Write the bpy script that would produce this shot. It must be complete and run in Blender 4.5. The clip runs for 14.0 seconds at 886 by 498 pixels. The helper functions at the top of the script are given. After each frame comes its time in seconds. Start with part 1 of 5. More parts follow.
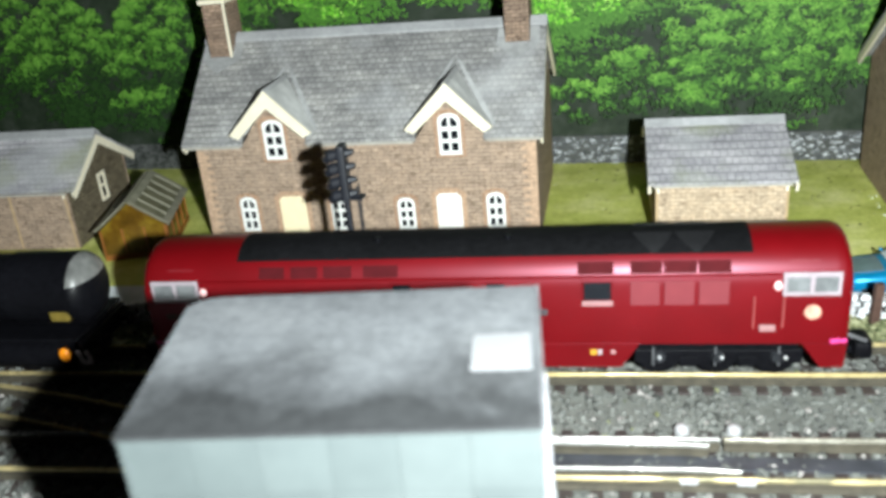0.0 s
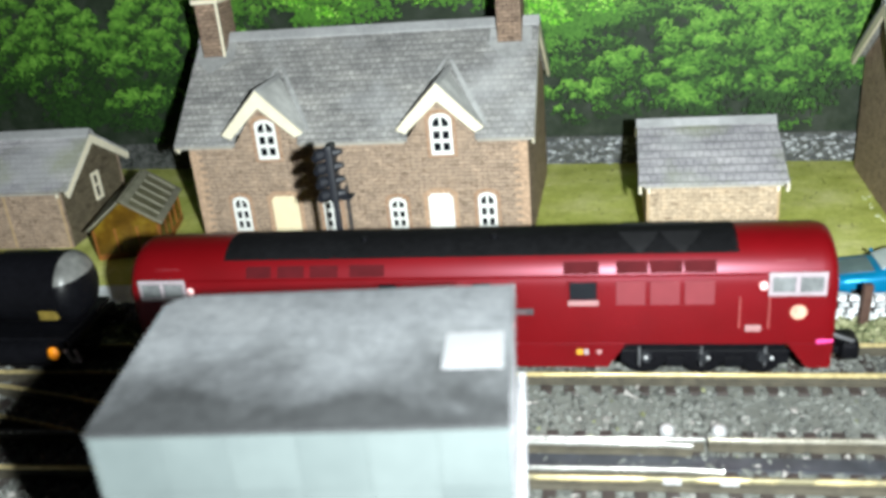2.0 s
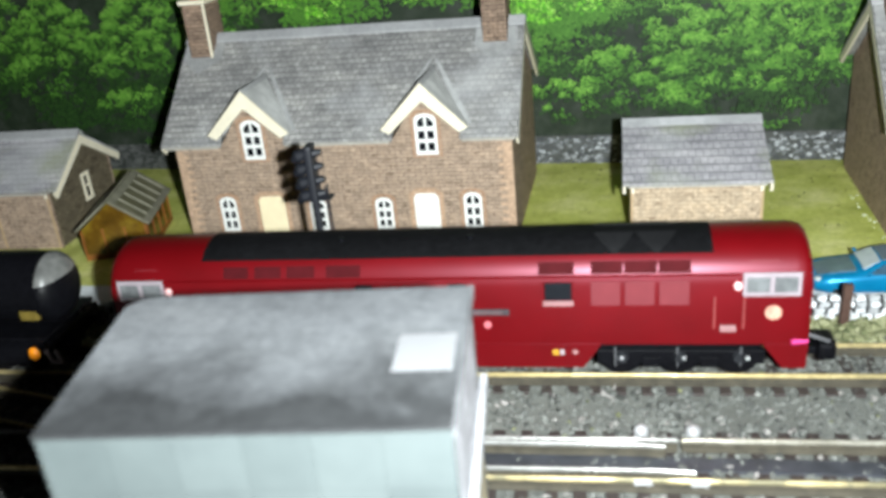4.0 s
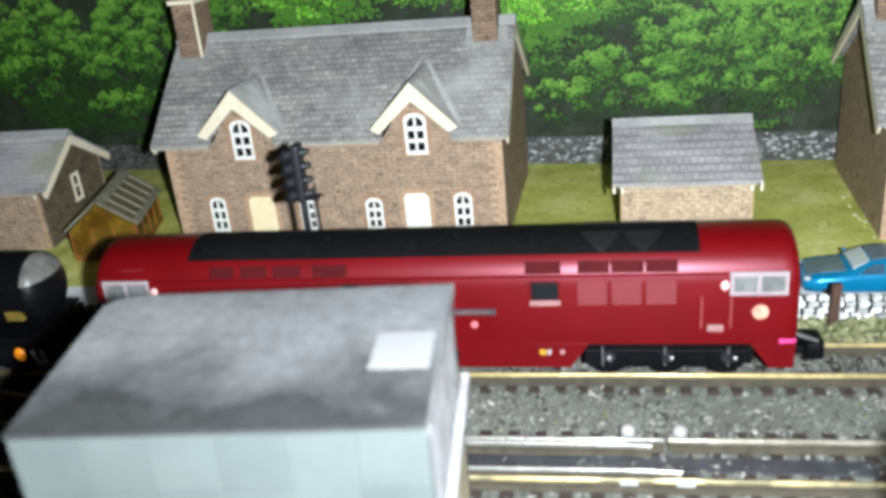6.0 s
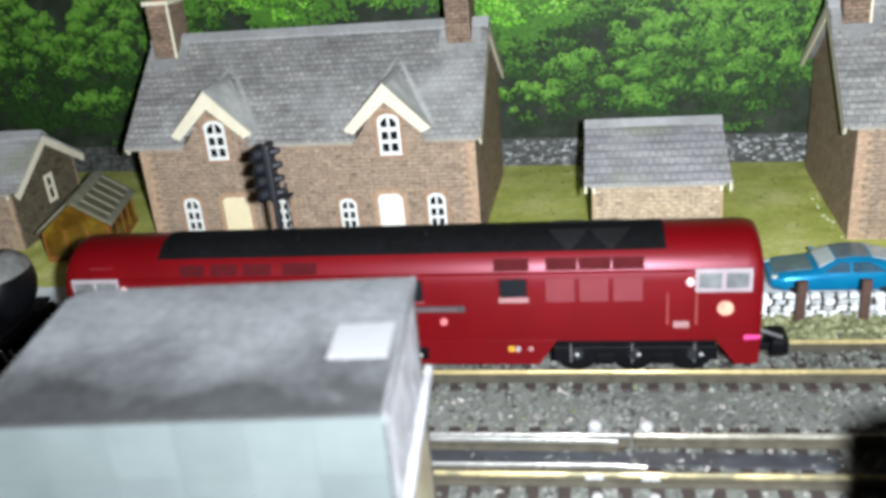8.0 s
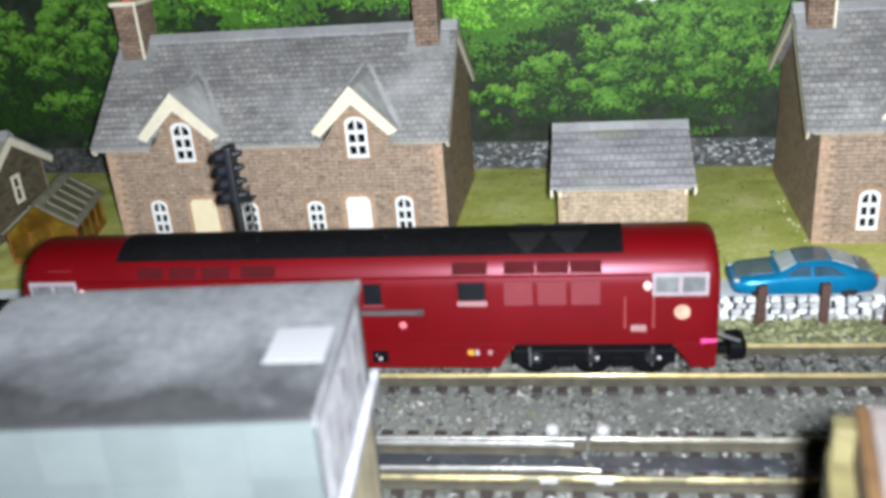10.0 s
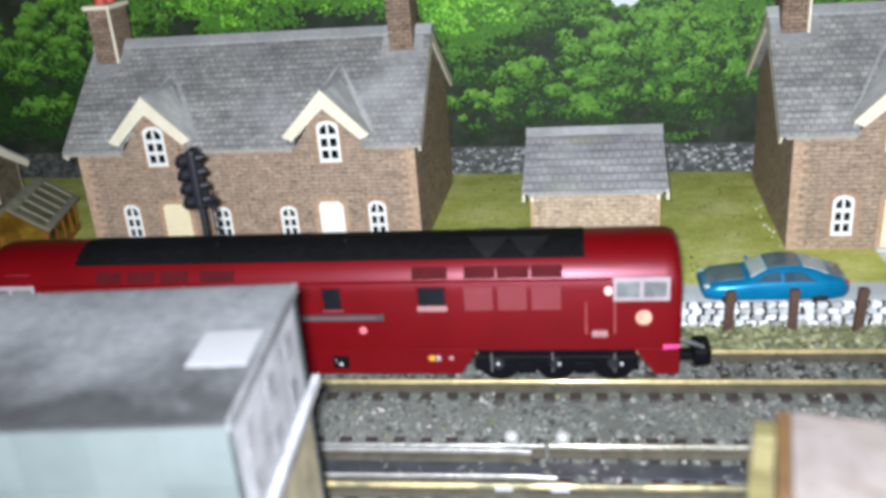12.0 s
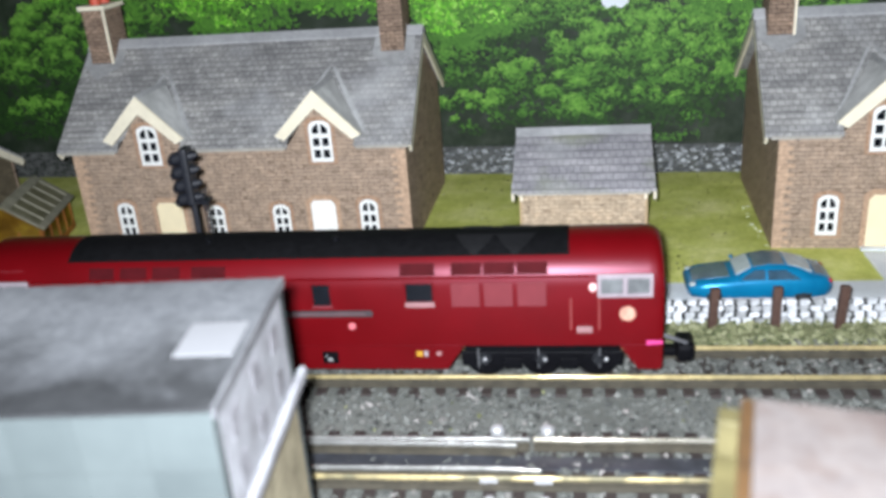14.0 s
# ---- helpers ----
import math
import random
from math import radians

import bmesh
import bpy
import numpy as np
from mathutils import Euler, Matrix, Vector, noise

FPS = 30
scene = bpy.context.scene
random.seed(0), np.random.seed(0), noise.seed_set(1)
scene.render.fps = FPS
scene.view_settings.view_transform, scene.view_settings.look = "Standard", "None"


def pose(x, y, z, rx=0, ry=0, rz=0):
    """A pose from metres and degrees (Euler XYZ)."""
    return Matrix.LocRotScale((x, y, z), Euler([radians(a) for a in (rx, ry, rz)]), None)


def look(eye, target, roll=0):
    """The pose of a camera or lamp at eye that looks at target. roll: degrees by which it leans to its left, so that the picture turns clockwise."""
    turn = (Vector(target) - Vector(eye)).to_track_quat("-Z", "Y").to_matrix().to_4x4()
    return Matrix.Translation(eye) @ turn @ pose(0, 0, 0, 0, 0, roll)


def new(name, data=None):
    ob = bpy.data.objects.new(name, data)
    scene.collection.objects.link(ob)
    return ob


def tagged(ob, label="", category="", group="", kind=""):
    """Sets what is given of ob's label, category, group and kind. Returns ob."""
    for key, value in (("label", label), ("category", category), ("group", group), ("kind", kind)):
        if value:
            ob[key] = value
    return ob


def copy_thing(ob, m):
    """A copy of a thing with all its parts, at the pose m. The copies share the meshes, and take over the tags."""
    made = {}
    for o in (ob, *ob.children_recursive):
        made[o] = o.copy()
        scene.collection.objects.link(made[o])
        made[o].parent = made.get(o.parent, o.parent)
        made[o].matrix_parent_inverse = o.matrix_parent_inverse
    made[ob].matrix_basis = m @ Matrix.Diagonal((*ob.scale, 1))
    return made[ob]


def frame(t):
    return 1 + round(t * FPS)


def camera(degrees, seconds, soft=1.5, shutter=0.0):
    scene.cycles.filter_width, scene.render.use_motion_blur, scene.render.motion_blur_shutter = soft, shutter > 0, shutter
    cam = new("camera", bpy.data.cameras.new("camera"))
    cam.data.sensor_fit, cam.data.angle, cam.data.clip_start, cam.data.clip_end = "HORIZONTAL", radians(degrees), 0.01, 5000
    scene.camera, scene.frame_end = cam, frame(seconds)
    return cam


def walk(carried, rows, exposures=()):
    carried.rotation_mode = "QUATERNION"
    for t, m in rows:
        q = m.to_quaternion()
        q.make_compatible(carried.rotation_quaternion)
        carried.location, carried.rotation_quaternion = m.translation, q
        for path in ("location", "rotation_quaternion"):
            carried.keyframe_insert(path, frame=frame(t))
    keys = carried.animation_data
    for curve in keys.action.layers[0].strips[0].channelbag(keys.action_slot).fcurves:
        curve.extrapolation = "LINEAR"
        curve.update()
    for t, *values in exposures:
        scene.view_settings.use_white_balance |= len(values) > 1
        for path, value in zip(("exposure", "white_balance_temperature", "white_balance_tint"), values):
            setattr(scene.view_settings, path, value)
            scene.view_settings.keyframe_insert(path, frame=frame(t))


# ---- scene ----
# A small railway layout in about 1:148. All sizes below are in centimetres; CM turns them into metres.
CM = 0.01
cam = camera(53.33, 14.0, soft=3.6)
cam.data.dof.use_dof = True
cam.data.dof.focus_distance = 0.235
cam.data.dof.aperture_fstop = 32.0
PATH = [
    (0, (10.331, -14.004, 9.082), (7.015, 4.010, 1.050), -5.39),
    (0.5, (10.438, -13.990, 9.145), (7.077, 3.994, 1.067), -5.46),
    (1, (10.465, -13.978, 9.004), (7.106, 4.053, 1.029), -5.40),
    (1.5, (10.594, -13.953, 9.046), (7.179, 4.049, 1.031), -5.45),
    (2, (10.636, -13.973, 9.029), (7.235, 4.039, 1.029), -5.39),
    (2.5, (10.841, -13.920, 9.043), (7.327, 4.059, 1.019), -5.59),
    (3, (11.028, -13.898, 9.055), (7.432, 4.060, 1.021), -5.71),
    (5.5, (11.298, -13.830, 8.931), (7.780, 4.171, 0.956), -5.61),
    (6, (11.375, -13.809, 8.925), (7.849, 4.191, 0.952), -5.65),
    (6.5, (11.408, -13.825, 8.838), (7.923, 4.213, 0.934), -5.61),
    (7, (11.530, -13.861, 8.837), (8.077, 4.185, 0.937), -5.58),
    (7.5, (11.585, -13.881, 8.878), (8.262, 4.176, 0.946), -5.42),
    (8, (11.632, -13.921, 8.811), (8.478, 4.188, 0.929), -5.21),
    (10.5, (12.244, -13.794, 8.770), (9.474, 4.397, 0.932), -4.53),
    (11, (12.357, -13.751, 8.682), (9.667, 4.481, 0.913), -4.37),
    (11.5, (12.481, -13.712, 8.676), (9.794, 4.524, 0.918), -4.34),
    (12, (12.771, -13.617, 8.618), (9.903, 4.615, 0.913), -4.61),
    (12.5, (12.763, -13.692, 8.602), (9.959, 4.568, 0.940), -4.47),
    (13, (12.913, -13.733, 8.518), (10.042, 4.549, 0.935), -4.50),
    (13.5, (12.914, -13.818, 8.560), (10.104, 4.462, 0.948), -4.38),
    (14, (12.969, -13.858, 8.635), (10.166, 4.395, 0.956), -4.42),
]
walk(cam, [(t, look(Vector(eye) * CM, Vector(target) * CM, roll)) for t, eye, target, roll in PATH],
     exposures=[(0, -0.06, 6500, 3), (1.5, -0.06, 6500, 3), (3, -0.14, 6500, 4), (7, -0.3, 6430, 8), (11, -0.43, 6290, 11), (14, -0.5, 6240, 12)])

# ---- light: one small white lamp carried beside the lens, and a very dim room ----
world = bpy.data.worlds.new("room")
scene.world = world
world.use_nodes = True
world.node_tree.nodes["Background"].inputs[0].default_value = (0.9, 0.95, 1.0, 1)
world.node_tree.nodes["Background"].inputs[1].default_value = 0.011
torch_data = bpy.data.lights.new("torch", "POINT")
torch_data.energy = 4.2
torch_data.shadow_soft_size = 0.0022
torch_data.color = (0.925, 0.975, 1.0)
torch = new("torch", torch_data)
torch.location = Vector((12.62, -13.9, 8.95)) * CM


# ---- materials ----
class Mat:
    """A node material with a few short cuts. Scales are per centimetre."""

    def __init__(self, name, rough=0.7, metal=0.0, spec=0.5):
        self.m = bpy.data.materials.new(name)
        self.m.use_nodes = True
        self.t = self.m.node_tree
        self.b = self.t.nodes["Principled BSDF"]
        self.b.inputs["Roughness"].default_value = rough
        self.b.inputs["Metallic"].default_value = metal
        self.b.inputs["Specular IOR Level"].default_value = spec
        self.co = self.node("ShaderNodeTexCoord").outputs["Object"]

    def node(self, kind, **kw):
        n = self.t.nodes.new(kind)
        for k, v in kw.items():
            n.inputs[k.replace("_", " ")].default_value = v
        return n

    def link(self, a, b):
        self.t.links.new(a, b)

    def noise(self, scale, detail=4.0, rough=0.6, stretch=None):
        n = self.node("ShaderNodeTexNoise", Scale=scale * 100, Detail=detail, Roughness=rough)
        if stretch:
            mp = self.node("ShaderNodeMapping")
            mp.inputs["Scale"].default_value = stretch
            self.link(self.co, mp.inputs[0])
            self.link(mp.outputs[0], n.inputs["Vector"])
        else:
            self.link(self.co, n.inputs["Vector"])
        return n.outputs[0]

    def ramp(self, fac, stops):
        n = self.t.nodes.new("ShaderNodeValToRGB")
        e = n.color_ramp.elements
        while len(e) < len(stops):
            e.new(0.5)
        for el, (p, c) in zip(e, stops):
            el.position, el.color = p, c
        self.link(fac, n.inputs[0])
        return n.outputs[0]

    def mix(self, fac, a, b, mode="MIX"):
        n = self.t.nodes.new("ShaderNodeMix")
        n.data_type, n.blend_type = "RGBA", mode
        for s, v in ((0, fac), (6, a), (7, b)):
            if hasattr(v, "is_linked"):
                self.link(v, n.inputs[s])
            else:
                n.inputs[s].default_value = v
        return n.outputs[2]

    def base(self, c):
        if hasattr(c, "is_linked"):
            self.link(c, self.b.inputs["Base Color"])
        else:
            self.b.inputs["Base Color"].default_value = c
        return self

    def bump(self, h, dist=0.02, strength=0.5):
        n = self.node("ShaderNodeBump", Strength=strength, Distance=dist * CM)
        self.link(h, n.inputs["Height"])
        self.link(n.outputs[0], self.b.inputs["Normal"])
        return self


def speckled(name, lo, hi, scale=6, rough=0.7, metal=0.0, bump=0.01, big=0.6, spec=0.5):
    """Two tones mixed by fine grain, shaded again by large stains."""
    k = Mat(name, rough, metal, spec)
    fine = k.ramp(k.noise(scale, 5, 0.7), [(0.3, lo), (0.7, hi)])
    stain = k.ramp(k.noise(big, 3, 0.5), [(0.35, (0.72, 0.72, 0.72, 1)), (0.65, (1, 1, 1, 1))])
    k.base(k.mix(1.0, fine, stain, "MULTIPLY"))
    if bump:
        k.bump(k.noise(scale * 1.5, 4, 0.6), bump)
    return k.m


def printed_brick(name, c1, c2, mortar, w=0.15, h=0.05, grime=(0.74, 0.73, 0.72, 1)):
    """Brick courses printed on card: x and y run along the wall, z up."""
    k = Mat(name, 0.85, spec=0.2)
    sep = k.node("ShaderNodeSeparateXYZ")
    k.link(k.co, sep.inputs[0])
    add = k.node("ShaderNodeMath")
    k.link(sep.outputs[0], add.inputs[0])
    k.link(sep.outputs[1], add.inputs[1])
    com = k.node("ShaderNodeCombineXYZ")
    k.link(add.outputs[0], com.inputs[0])
    k.link(sep.outputs[2], com.inputs[1])
    wob = k.node("ShaderNodeVectorMath")
    wob.operation = "MULTIPLY_ADD"
    n = k.node("ShaderNodeTexNoise", Scale=300.0, Detail=2.0)
    k.link(k.co, n.inputs["Vector"])
    k.link(n.outputs[1], wob.inputs[0])
    wob.inputs[1].default_value = (0.0004, 0.00025, 0)
    k.link(com.outputs[0], wob.inputs[2])
    br = k.node("ShaderNodeTexBrick", Scale=1.0, Color1=c1, Color2=c2, Mortar=mortar)
    br.inputs["Mortar Size"].default_value = 0.012 * CM
    br.inputs["Brick Width"].default_value = w * CM
    br.inputs["Row Height"].default_value = h * CM
    br.inputs["Bias"].default_value = 0.0
    k.link(wob.outputs[0], br.inputs["Vector"])
    patch = k.ramp(k.noise(3.2, 5, 0.7), [(0.3, grime), (0.48, (0.97, 0.95, 0.94, 1)), (0.72, (1.3, 1.24, 1.18, 1))])
    grain = k.ramp(k.noise(14, 3, 0.6), [(0.3, (0.70, 0.68, 0.66, 1)), (0.7, (1.15, 1.15, 1.15, 1))])
    # short dark dashes where a course is stained or a joint is wide
    dash = k.ramp(k.noise(3.4, 3, 0.6, (1, 1, 3.2)), [(0.33, (0.50, 0.47, 0.45, 1)), (0.43, (1, 1, 1, 1)), (0.62, (1, 1, 1, 1)), (0.74, (1.22, 1.19, 1.16, 1))])
    k.base(k.mix(1.0, k.mix(1.0, k.mix(1.0, br.outputs[0], patch, "MULTIPLY"), grain, "MULTIPLY"), dash, "MULTIPLY"))
    k.bump(br.outputs[1], -0.006, 0.4)
    return k.m


def printed_slate(name, c1, c2, moss=None, h=0.115):
    """Slate courses on card; x along the ridge, the course follows z."""
    k = Mat(name, 0.75, spec=0.25)
    sep = k.node("ShaderNodeSeparateXYZ")
    k.link(k.co, sep.inputs[0])
    com = k.node("ShaderNodeCombineXYZ")
    k.link(sep.outputs[0], com.inputs[0])
    k.link(sep.outputs[2], com.inputs[1])
    br = k.node("ShaderNodeTexBrick", Scale=1.0, Color1=c1, Color2=c2, Mortar=tuple(v * 0.62 for v in c1[:3]) + (1,))
    br.inputs["Mortar Size"].default_value = 0.010 * CM
    br.inputs["Brick Width"].default_value = 0.17 * CM
    br.inputs["Row Height"].default_value = h * CM
    k.link(com.outputs[0], br.inputs["Vector"])
    streak = k.ramp(k.noise(1.6, 5, 0.7, (0.5, 1, 2.2)), [(0.28, (0.62, 0.62, 0.65, 1)), (0.5, (0.96, 0.96, 0.97, 1)), (0.72, (1.5, 1.48, 1.46, 1))])
    grain = k.ramp(k.noise(11, 4, 0.7), [(0.3, (0.75, 0.75, 0.76, 1)), (0.7, (1.2, 1.2, 1.2, 1))])
    c = k.mix(1.0, k.mix(1.0, br.outputs[0], streak, "MULTIPLY"), grain, "MULTIPLY")
    # pale rubbed patches
    c = k.mix(k.ramp(k.noise(0.42, 5, 0.62, (1, 1, 0.8)), [(0.50, (0, 0, 0, 1)), (0.66, (0.55, 0.55, 0.55, 1))]), c, (0.47, 0.47, 0.48, 1))
    if moss:
        c = k.mix(k.ramp(k.noise(0.55, 4, 0.6), [(0.48, (0, 0, 0, 1)), (0.66, (0.6, 0.6, 0.6, 1))]), c, moss)
    k.base(c)
    k.bump(br.outputs[1], -0.01, 0.5)
    return k.m


def plain(name, c, rough=0.5, metal=0.0, spec=0.5, vary=0.15, scale=3.0, coat=0.0):
    k = Mat(name, rough, metal, spec)
    lo = tuple(v * (1 - vary) for v in c[:3]) + (1,)
    hi = tuple(min(1, v * (1 + vary)) for v in c[:3]) + (1,)
    k.base(k.ramp(k.noise(scale, 5, 0.65), [(0.3, lo), (0.7, hi)]))
    k.b.inputs["Coat Weight"].default_value = coat
    k.b.inputs["Coat Roughness"].default_value = 0.25
    return k.m


def island(name, stops, rough=0.8, spec=0.3, metal=0.0, grain=0.0):
    """Colour picked for each loose piece of a mesh."""
    k = Mat(name, rough, metal, spec)
    g = k.t.nodes.new("ShaderNodeNewGeometry")
    c = k.ramp(g.outputs["Random Per Island"], stops)
    if grain:
        c = k.mix(1.0, c, k.ramp(k.noise(grain, 3, 0.6), [(0.3, (0.65, 0.65, 0.65, 1)), (0.7, (1.15, 1.15, 1.15, 1))]), "MULTIPLY")
    k.base(c)
    return k.m


BRICK = printed_brick("cottage_brick_card", (0.455, 0.35, 0.27, 1), (0.365, 0.28, 0.215, 1), (0.25, 0.19, 0.145, 1), 0.3, 0.1)
BRICK_TAN = printed_brick("shed_brick_card", (0.58, 0.47, 0.345, 1), (0.49, 0.39, 0.28, 1), (0.40, 0.315, 0.23, 1), 0.24, 0.1)
# darker brick for the outhouse gables
BRICK_DARK = printed_brick("dark_gable_brick_card", (0.17, 0.145, 0.095, 1), (0.13, 0.11, 0.075, 1), (0.09, 0.075, 0.055, 1), 0.25, 0.1)
CHIMNEY_BRICK = printed_brick("chimney_brick_card", (0.34, 0.245, 0.185, 1), (0.25, 0.18, 0.135, 1), (0.12, 0.09, 0.07, 1), 0.24, 0.1)
SLATE = printed_slate("slate_card", (0.262, 0.256, 0.248, 1), (0.372, 0.364, 0.352, 1))
SLATE_MOSSY = printed_slate("mossy_slate_card", (0.40, 0.385, 0.405, 1), (0.47, 0.45, 0.475, 1), (0.30, 0.32, 0.20, 1), 0.10)
RIDGE = speckled("ridge_tile_card", (0.38, 0.38, 0.39, 1), (0.52, 0.52, 0.53, 1), 9, 0.8, spec=0.2)
DORMER_CARD = speckled("plain_grey_dormer_card", (0.50, 0.50, 0.49, 1), (0.74, 0.74, 0.72, 1), 2.4, 0.75, big=1.4, spec=0.2)
LEAD = speckled("lead_flashing_card", (0.33, 0.33, 0.33, 1), (0.52, 0.52, 0.52, 1), 4, 0.75, spec=0.2)
CREAM = plain("cream_painted_card", (0.80, 0.73, 0.57, 1), 0.65, spec=0.25, vary=0.07)
CREAM_DOOR = plain("pale_cream_door_card", (0.86, 0.74, 0.50, 1), 0.65, spec=0.25, vary=0.05)
WHITE_DOOR = plain("white_door_card", (0.86, 0.84, 0.80, 1), 0.6, spec=0.25, vary=0.04)
WHITE_FRAME = plain("white_window_print", (0.82, 0.82, 0.80, 1), 0.6, spec=0.25, vary=0.05)
PANE = plain("dark_window_film", (0.008, 0.009, 0.012, 1), 0.2, spec=0.3, vary=0.3)
QUOIN = island("orange_quoin_print", [(0.0, (0.36, 0.225, 0.15, 1)), (0.5, (0.48, 0.31, 0.205, 1)), (1.0, (0.56, 0.39, 0.27, 1))], grain=10)
POT = plain("red_clay_pot", (0.55, 0.09, 0.05, 1), 0.6)
TAN_STRIP = plain("tan_corner_strip", (0.46, 0.33, 0.19, 1), 0.7, spec=0.2)
GUTTER = plain("pale_gutter_card", (0.40, 0.375, 0.33, 1), 0.7, spec=0.2)
def rail_metal(name, dull, bright, rough, metal):
    """Rail worn bright in some places and dull in others."""
    k = Mat(name, rough, metal)
    worn = k.noise(0.9, 4, 0.6)
    k.base(k.mix(1.0, k.ramp(worn, [(0.40, dull), (0.58, bright)]), k.ramp(k.noise(6, 3), [(0.3, (0.75, 0.74, 0.72, 1)), (0.7, (1.1, 1.1, 1.1, 1))]), "MULTIPLY"))
    k.link(k.ramp(worn, [(0.4, (rough + 0.2,) * 3 + (1,)), (0.6, (rough,) * 3 + (1,))]), k.b.inputs["Roughness"])
    return k.m


RAIL = rail_metal("brass_coloured_rail", (0.44, 0.36, 0.18, 1), (0.74, 0.60, 0.30, 1), 0.17, 0.5)
NEAR_RAIL = rail_metal("patchy_brass_rail", (0.20, 0.18, 0.11, 1), (0.66, 0.54, 0.28, 1), 0.28, 0.4)
PALE_RAIL = rail_metal("pale_polished_rail", (0.26, 0.24, 0.19, 1), (0.62, 0.59, 0.51, 1), 0.15, 0.6)
RAIL_WEB = plain("dull_brass_rail_web", (0.05, 0.043, 0.03, 1), 0.7, 0.0, vary=0.4, scale=4)
STEEL = rail_metal("bright_steel_rail", (0.22, 0.22, 0.21, 1), (0.46, 0.46, 0.45, 1), 0.26, 0.6)
SLEEPER = speckled("brown_sleeper_plastic", (0.026, 0.019, 0.018, 1), (0.052, 0.040, 0.038, 1), 12, 0.6)
BLACK = speckled("black_plastic", (0.0025, 0.0025, 0.0035, 1), (0.006, 0.006, 0.008, 1), 8, 0.42, spec=0.12)
BLACK_MATT = speckled("matt_black_roof_paint", (0.003, 0.003, 0.0035, 1), (0.007, 0.007, 0.008, 1), 8, 0.7, spec=0.08)


# ---- mesh tools; lengths in centimetres ----
def box(bm, x0, x1, y0, y1, z0, z1, bevel=0.0, turn=None):
    r = bmesh.ops.create_cube(bm, size=1)
    vs = r["verts"]
    bmesh.ops.scale(bm, vec=(x1 - x0, y1 - y0, z1 - z0), verts=vs)
    bmesh.ops.translate(bm, vec=((x0 + x1) / 2, (y0 + y1) / 2, (z0 + z1) / 2), verts=vs)
    if bevel:
        es = list({e for v in vs for e in v.link_edges})
        vs = bmesh.ops.bevel(bm, geom=es, offset=bevel, segments=2, affect="EDGES", profile=0.6)["verts"]
    return vs


def cyl(bm, p, q, r0, r1=None, seg=16):
    p, q = Vector(p), Vector(q)
    r1 = r0 if r1 is None else r1
    res = bmesh.ops.create_cone(bm, cap_ends=True, segments=seg, radius1=r0, radius2=r1, depth=(q - p).length)
    m = Matrix.Translation((p + q) / 2) @ (q - p).to_track_quat("Z", "Y").to_matrix().to_4x4()
    bmesh.ops.transform(bm, matrix=m, verts=res["verts"])
    return res["verts"]


def ball(bm, c, r, scale=(1, 1, 1), seg=14):
    res = bmesh.ops.create_uvsphere(bm, u_segments=seg, v_segments=seg // 2 + 2, radius=r)
    bmesh.ops.scale(bm, vec=scale, verts=res["verts"])
    bmesh.ops.translate(bm, vec=c, verts=res["verts"])
    return res["verts"]


def plate(bm, outer, holes=(), thick=0.1, to3=lambda a, b, d: (a, d, b)):
    """A flat plate with holes. Outlines are (a, b) pairs; to3 lays a, b and the depth into the world."""
    loops = []
    for pts in (outer, *holes):
        loops.append([bm.verts.new(to3(a, b, 0)) for a, b in pts])
    edges = [bm.edges.new((l[i], l[(i + 1) % len(l)])) for l in loops for i in range(len(l))]
    front = [g for g in bmesh.ops.triangle_fill(bm, edges=edges, use_beauty=True)["geom"] if isinstance(g, bmesh.types.BMFace)]
    back = {}
    for l, pts in zip(loops, (outer, *holes)):
        for v, (a, b) in zip(l, pts):
            back[v] = bm.verts.new(to3(a, b, thick))
    for f in front:
        bm.faces.new([back[v] for v in reversed(f.verts)])
    for l in loops:
        for i in range(len(l)):
            a, b = l[i], l[(i + 1) % len(l)]
            bm.faces.new((a, b, back[b], back[a]))
    bmesh.ops.recalc_face_normals(bm, faces=bm.faces[:])


def loft(bm, rings, caps=True):
    rows = [[bm.verts.new(p) for p in ring] for ring in rings]
    n = len(rows[0])
    for a, b in zip(rows, rows[1:]):
        for i in range(n):
            bm.faces.new((a[i], a[(i + 1) % n], b[(i + 1) % n], b[i]))
    if caps:
        bm.faces.new(rows[0][::-1])
        bm.faces.new(rows[-1])
    bmesh.ops.recalc_face_normals(bm, faces=bm.faces[:])


def mesh_of(name, bm, material, smooth=None):
    bmesh.ops.scale(bm, vec=(CM, CM, CM), verts=bm.verts[:])
    me = bpy.data.meshes.new(name)
    bm.to_mesh(me)
    bm.free()
    me.materials.append(material)
    if smooth:
        me.polygons.foreach_set("use_smooth", [True] * len(me.polygons))
        me.set_sharp_from_angle(angle=radians(smooth))
    return me


def part(name, bm, material, parent=None, label="", smooth=None, at=None):
    ob = new(name, mesh_of(name, bm, material, smooth))
    ob.parent = parent
    if at:
        ob.location = Vector(at) * CM
    if label:
        tagged(ob, label)
    return ob


def part_box(name, dims, material, parent=None, label="", bevel=0.0, at=None):
    bm = bmesh.new()
    box(bm, *dims, bevel=bevel)
    return part(name, bm, material, parent, label, at=at)


def thing(name, label, category, at=(0, 0, 0), turn=0.0, group="", kind=""):
    e = new(name)
    e.empty_display_size = 0.005
    e.location, e.rotation_euler = Vector(at) * CM, (0, 0, radians(turn))
    return tagged(e, label, category, group, kind)


def raw(name, verts, faces, material):
    me = bpy.data.meshes.new(name)
    me.from_pydata([tuple(v) for v in np.asarray(verts) * CM], [], faces)
    me.materials.append(material)
    return new(name, me)


rng = np.random.default_rng(7)
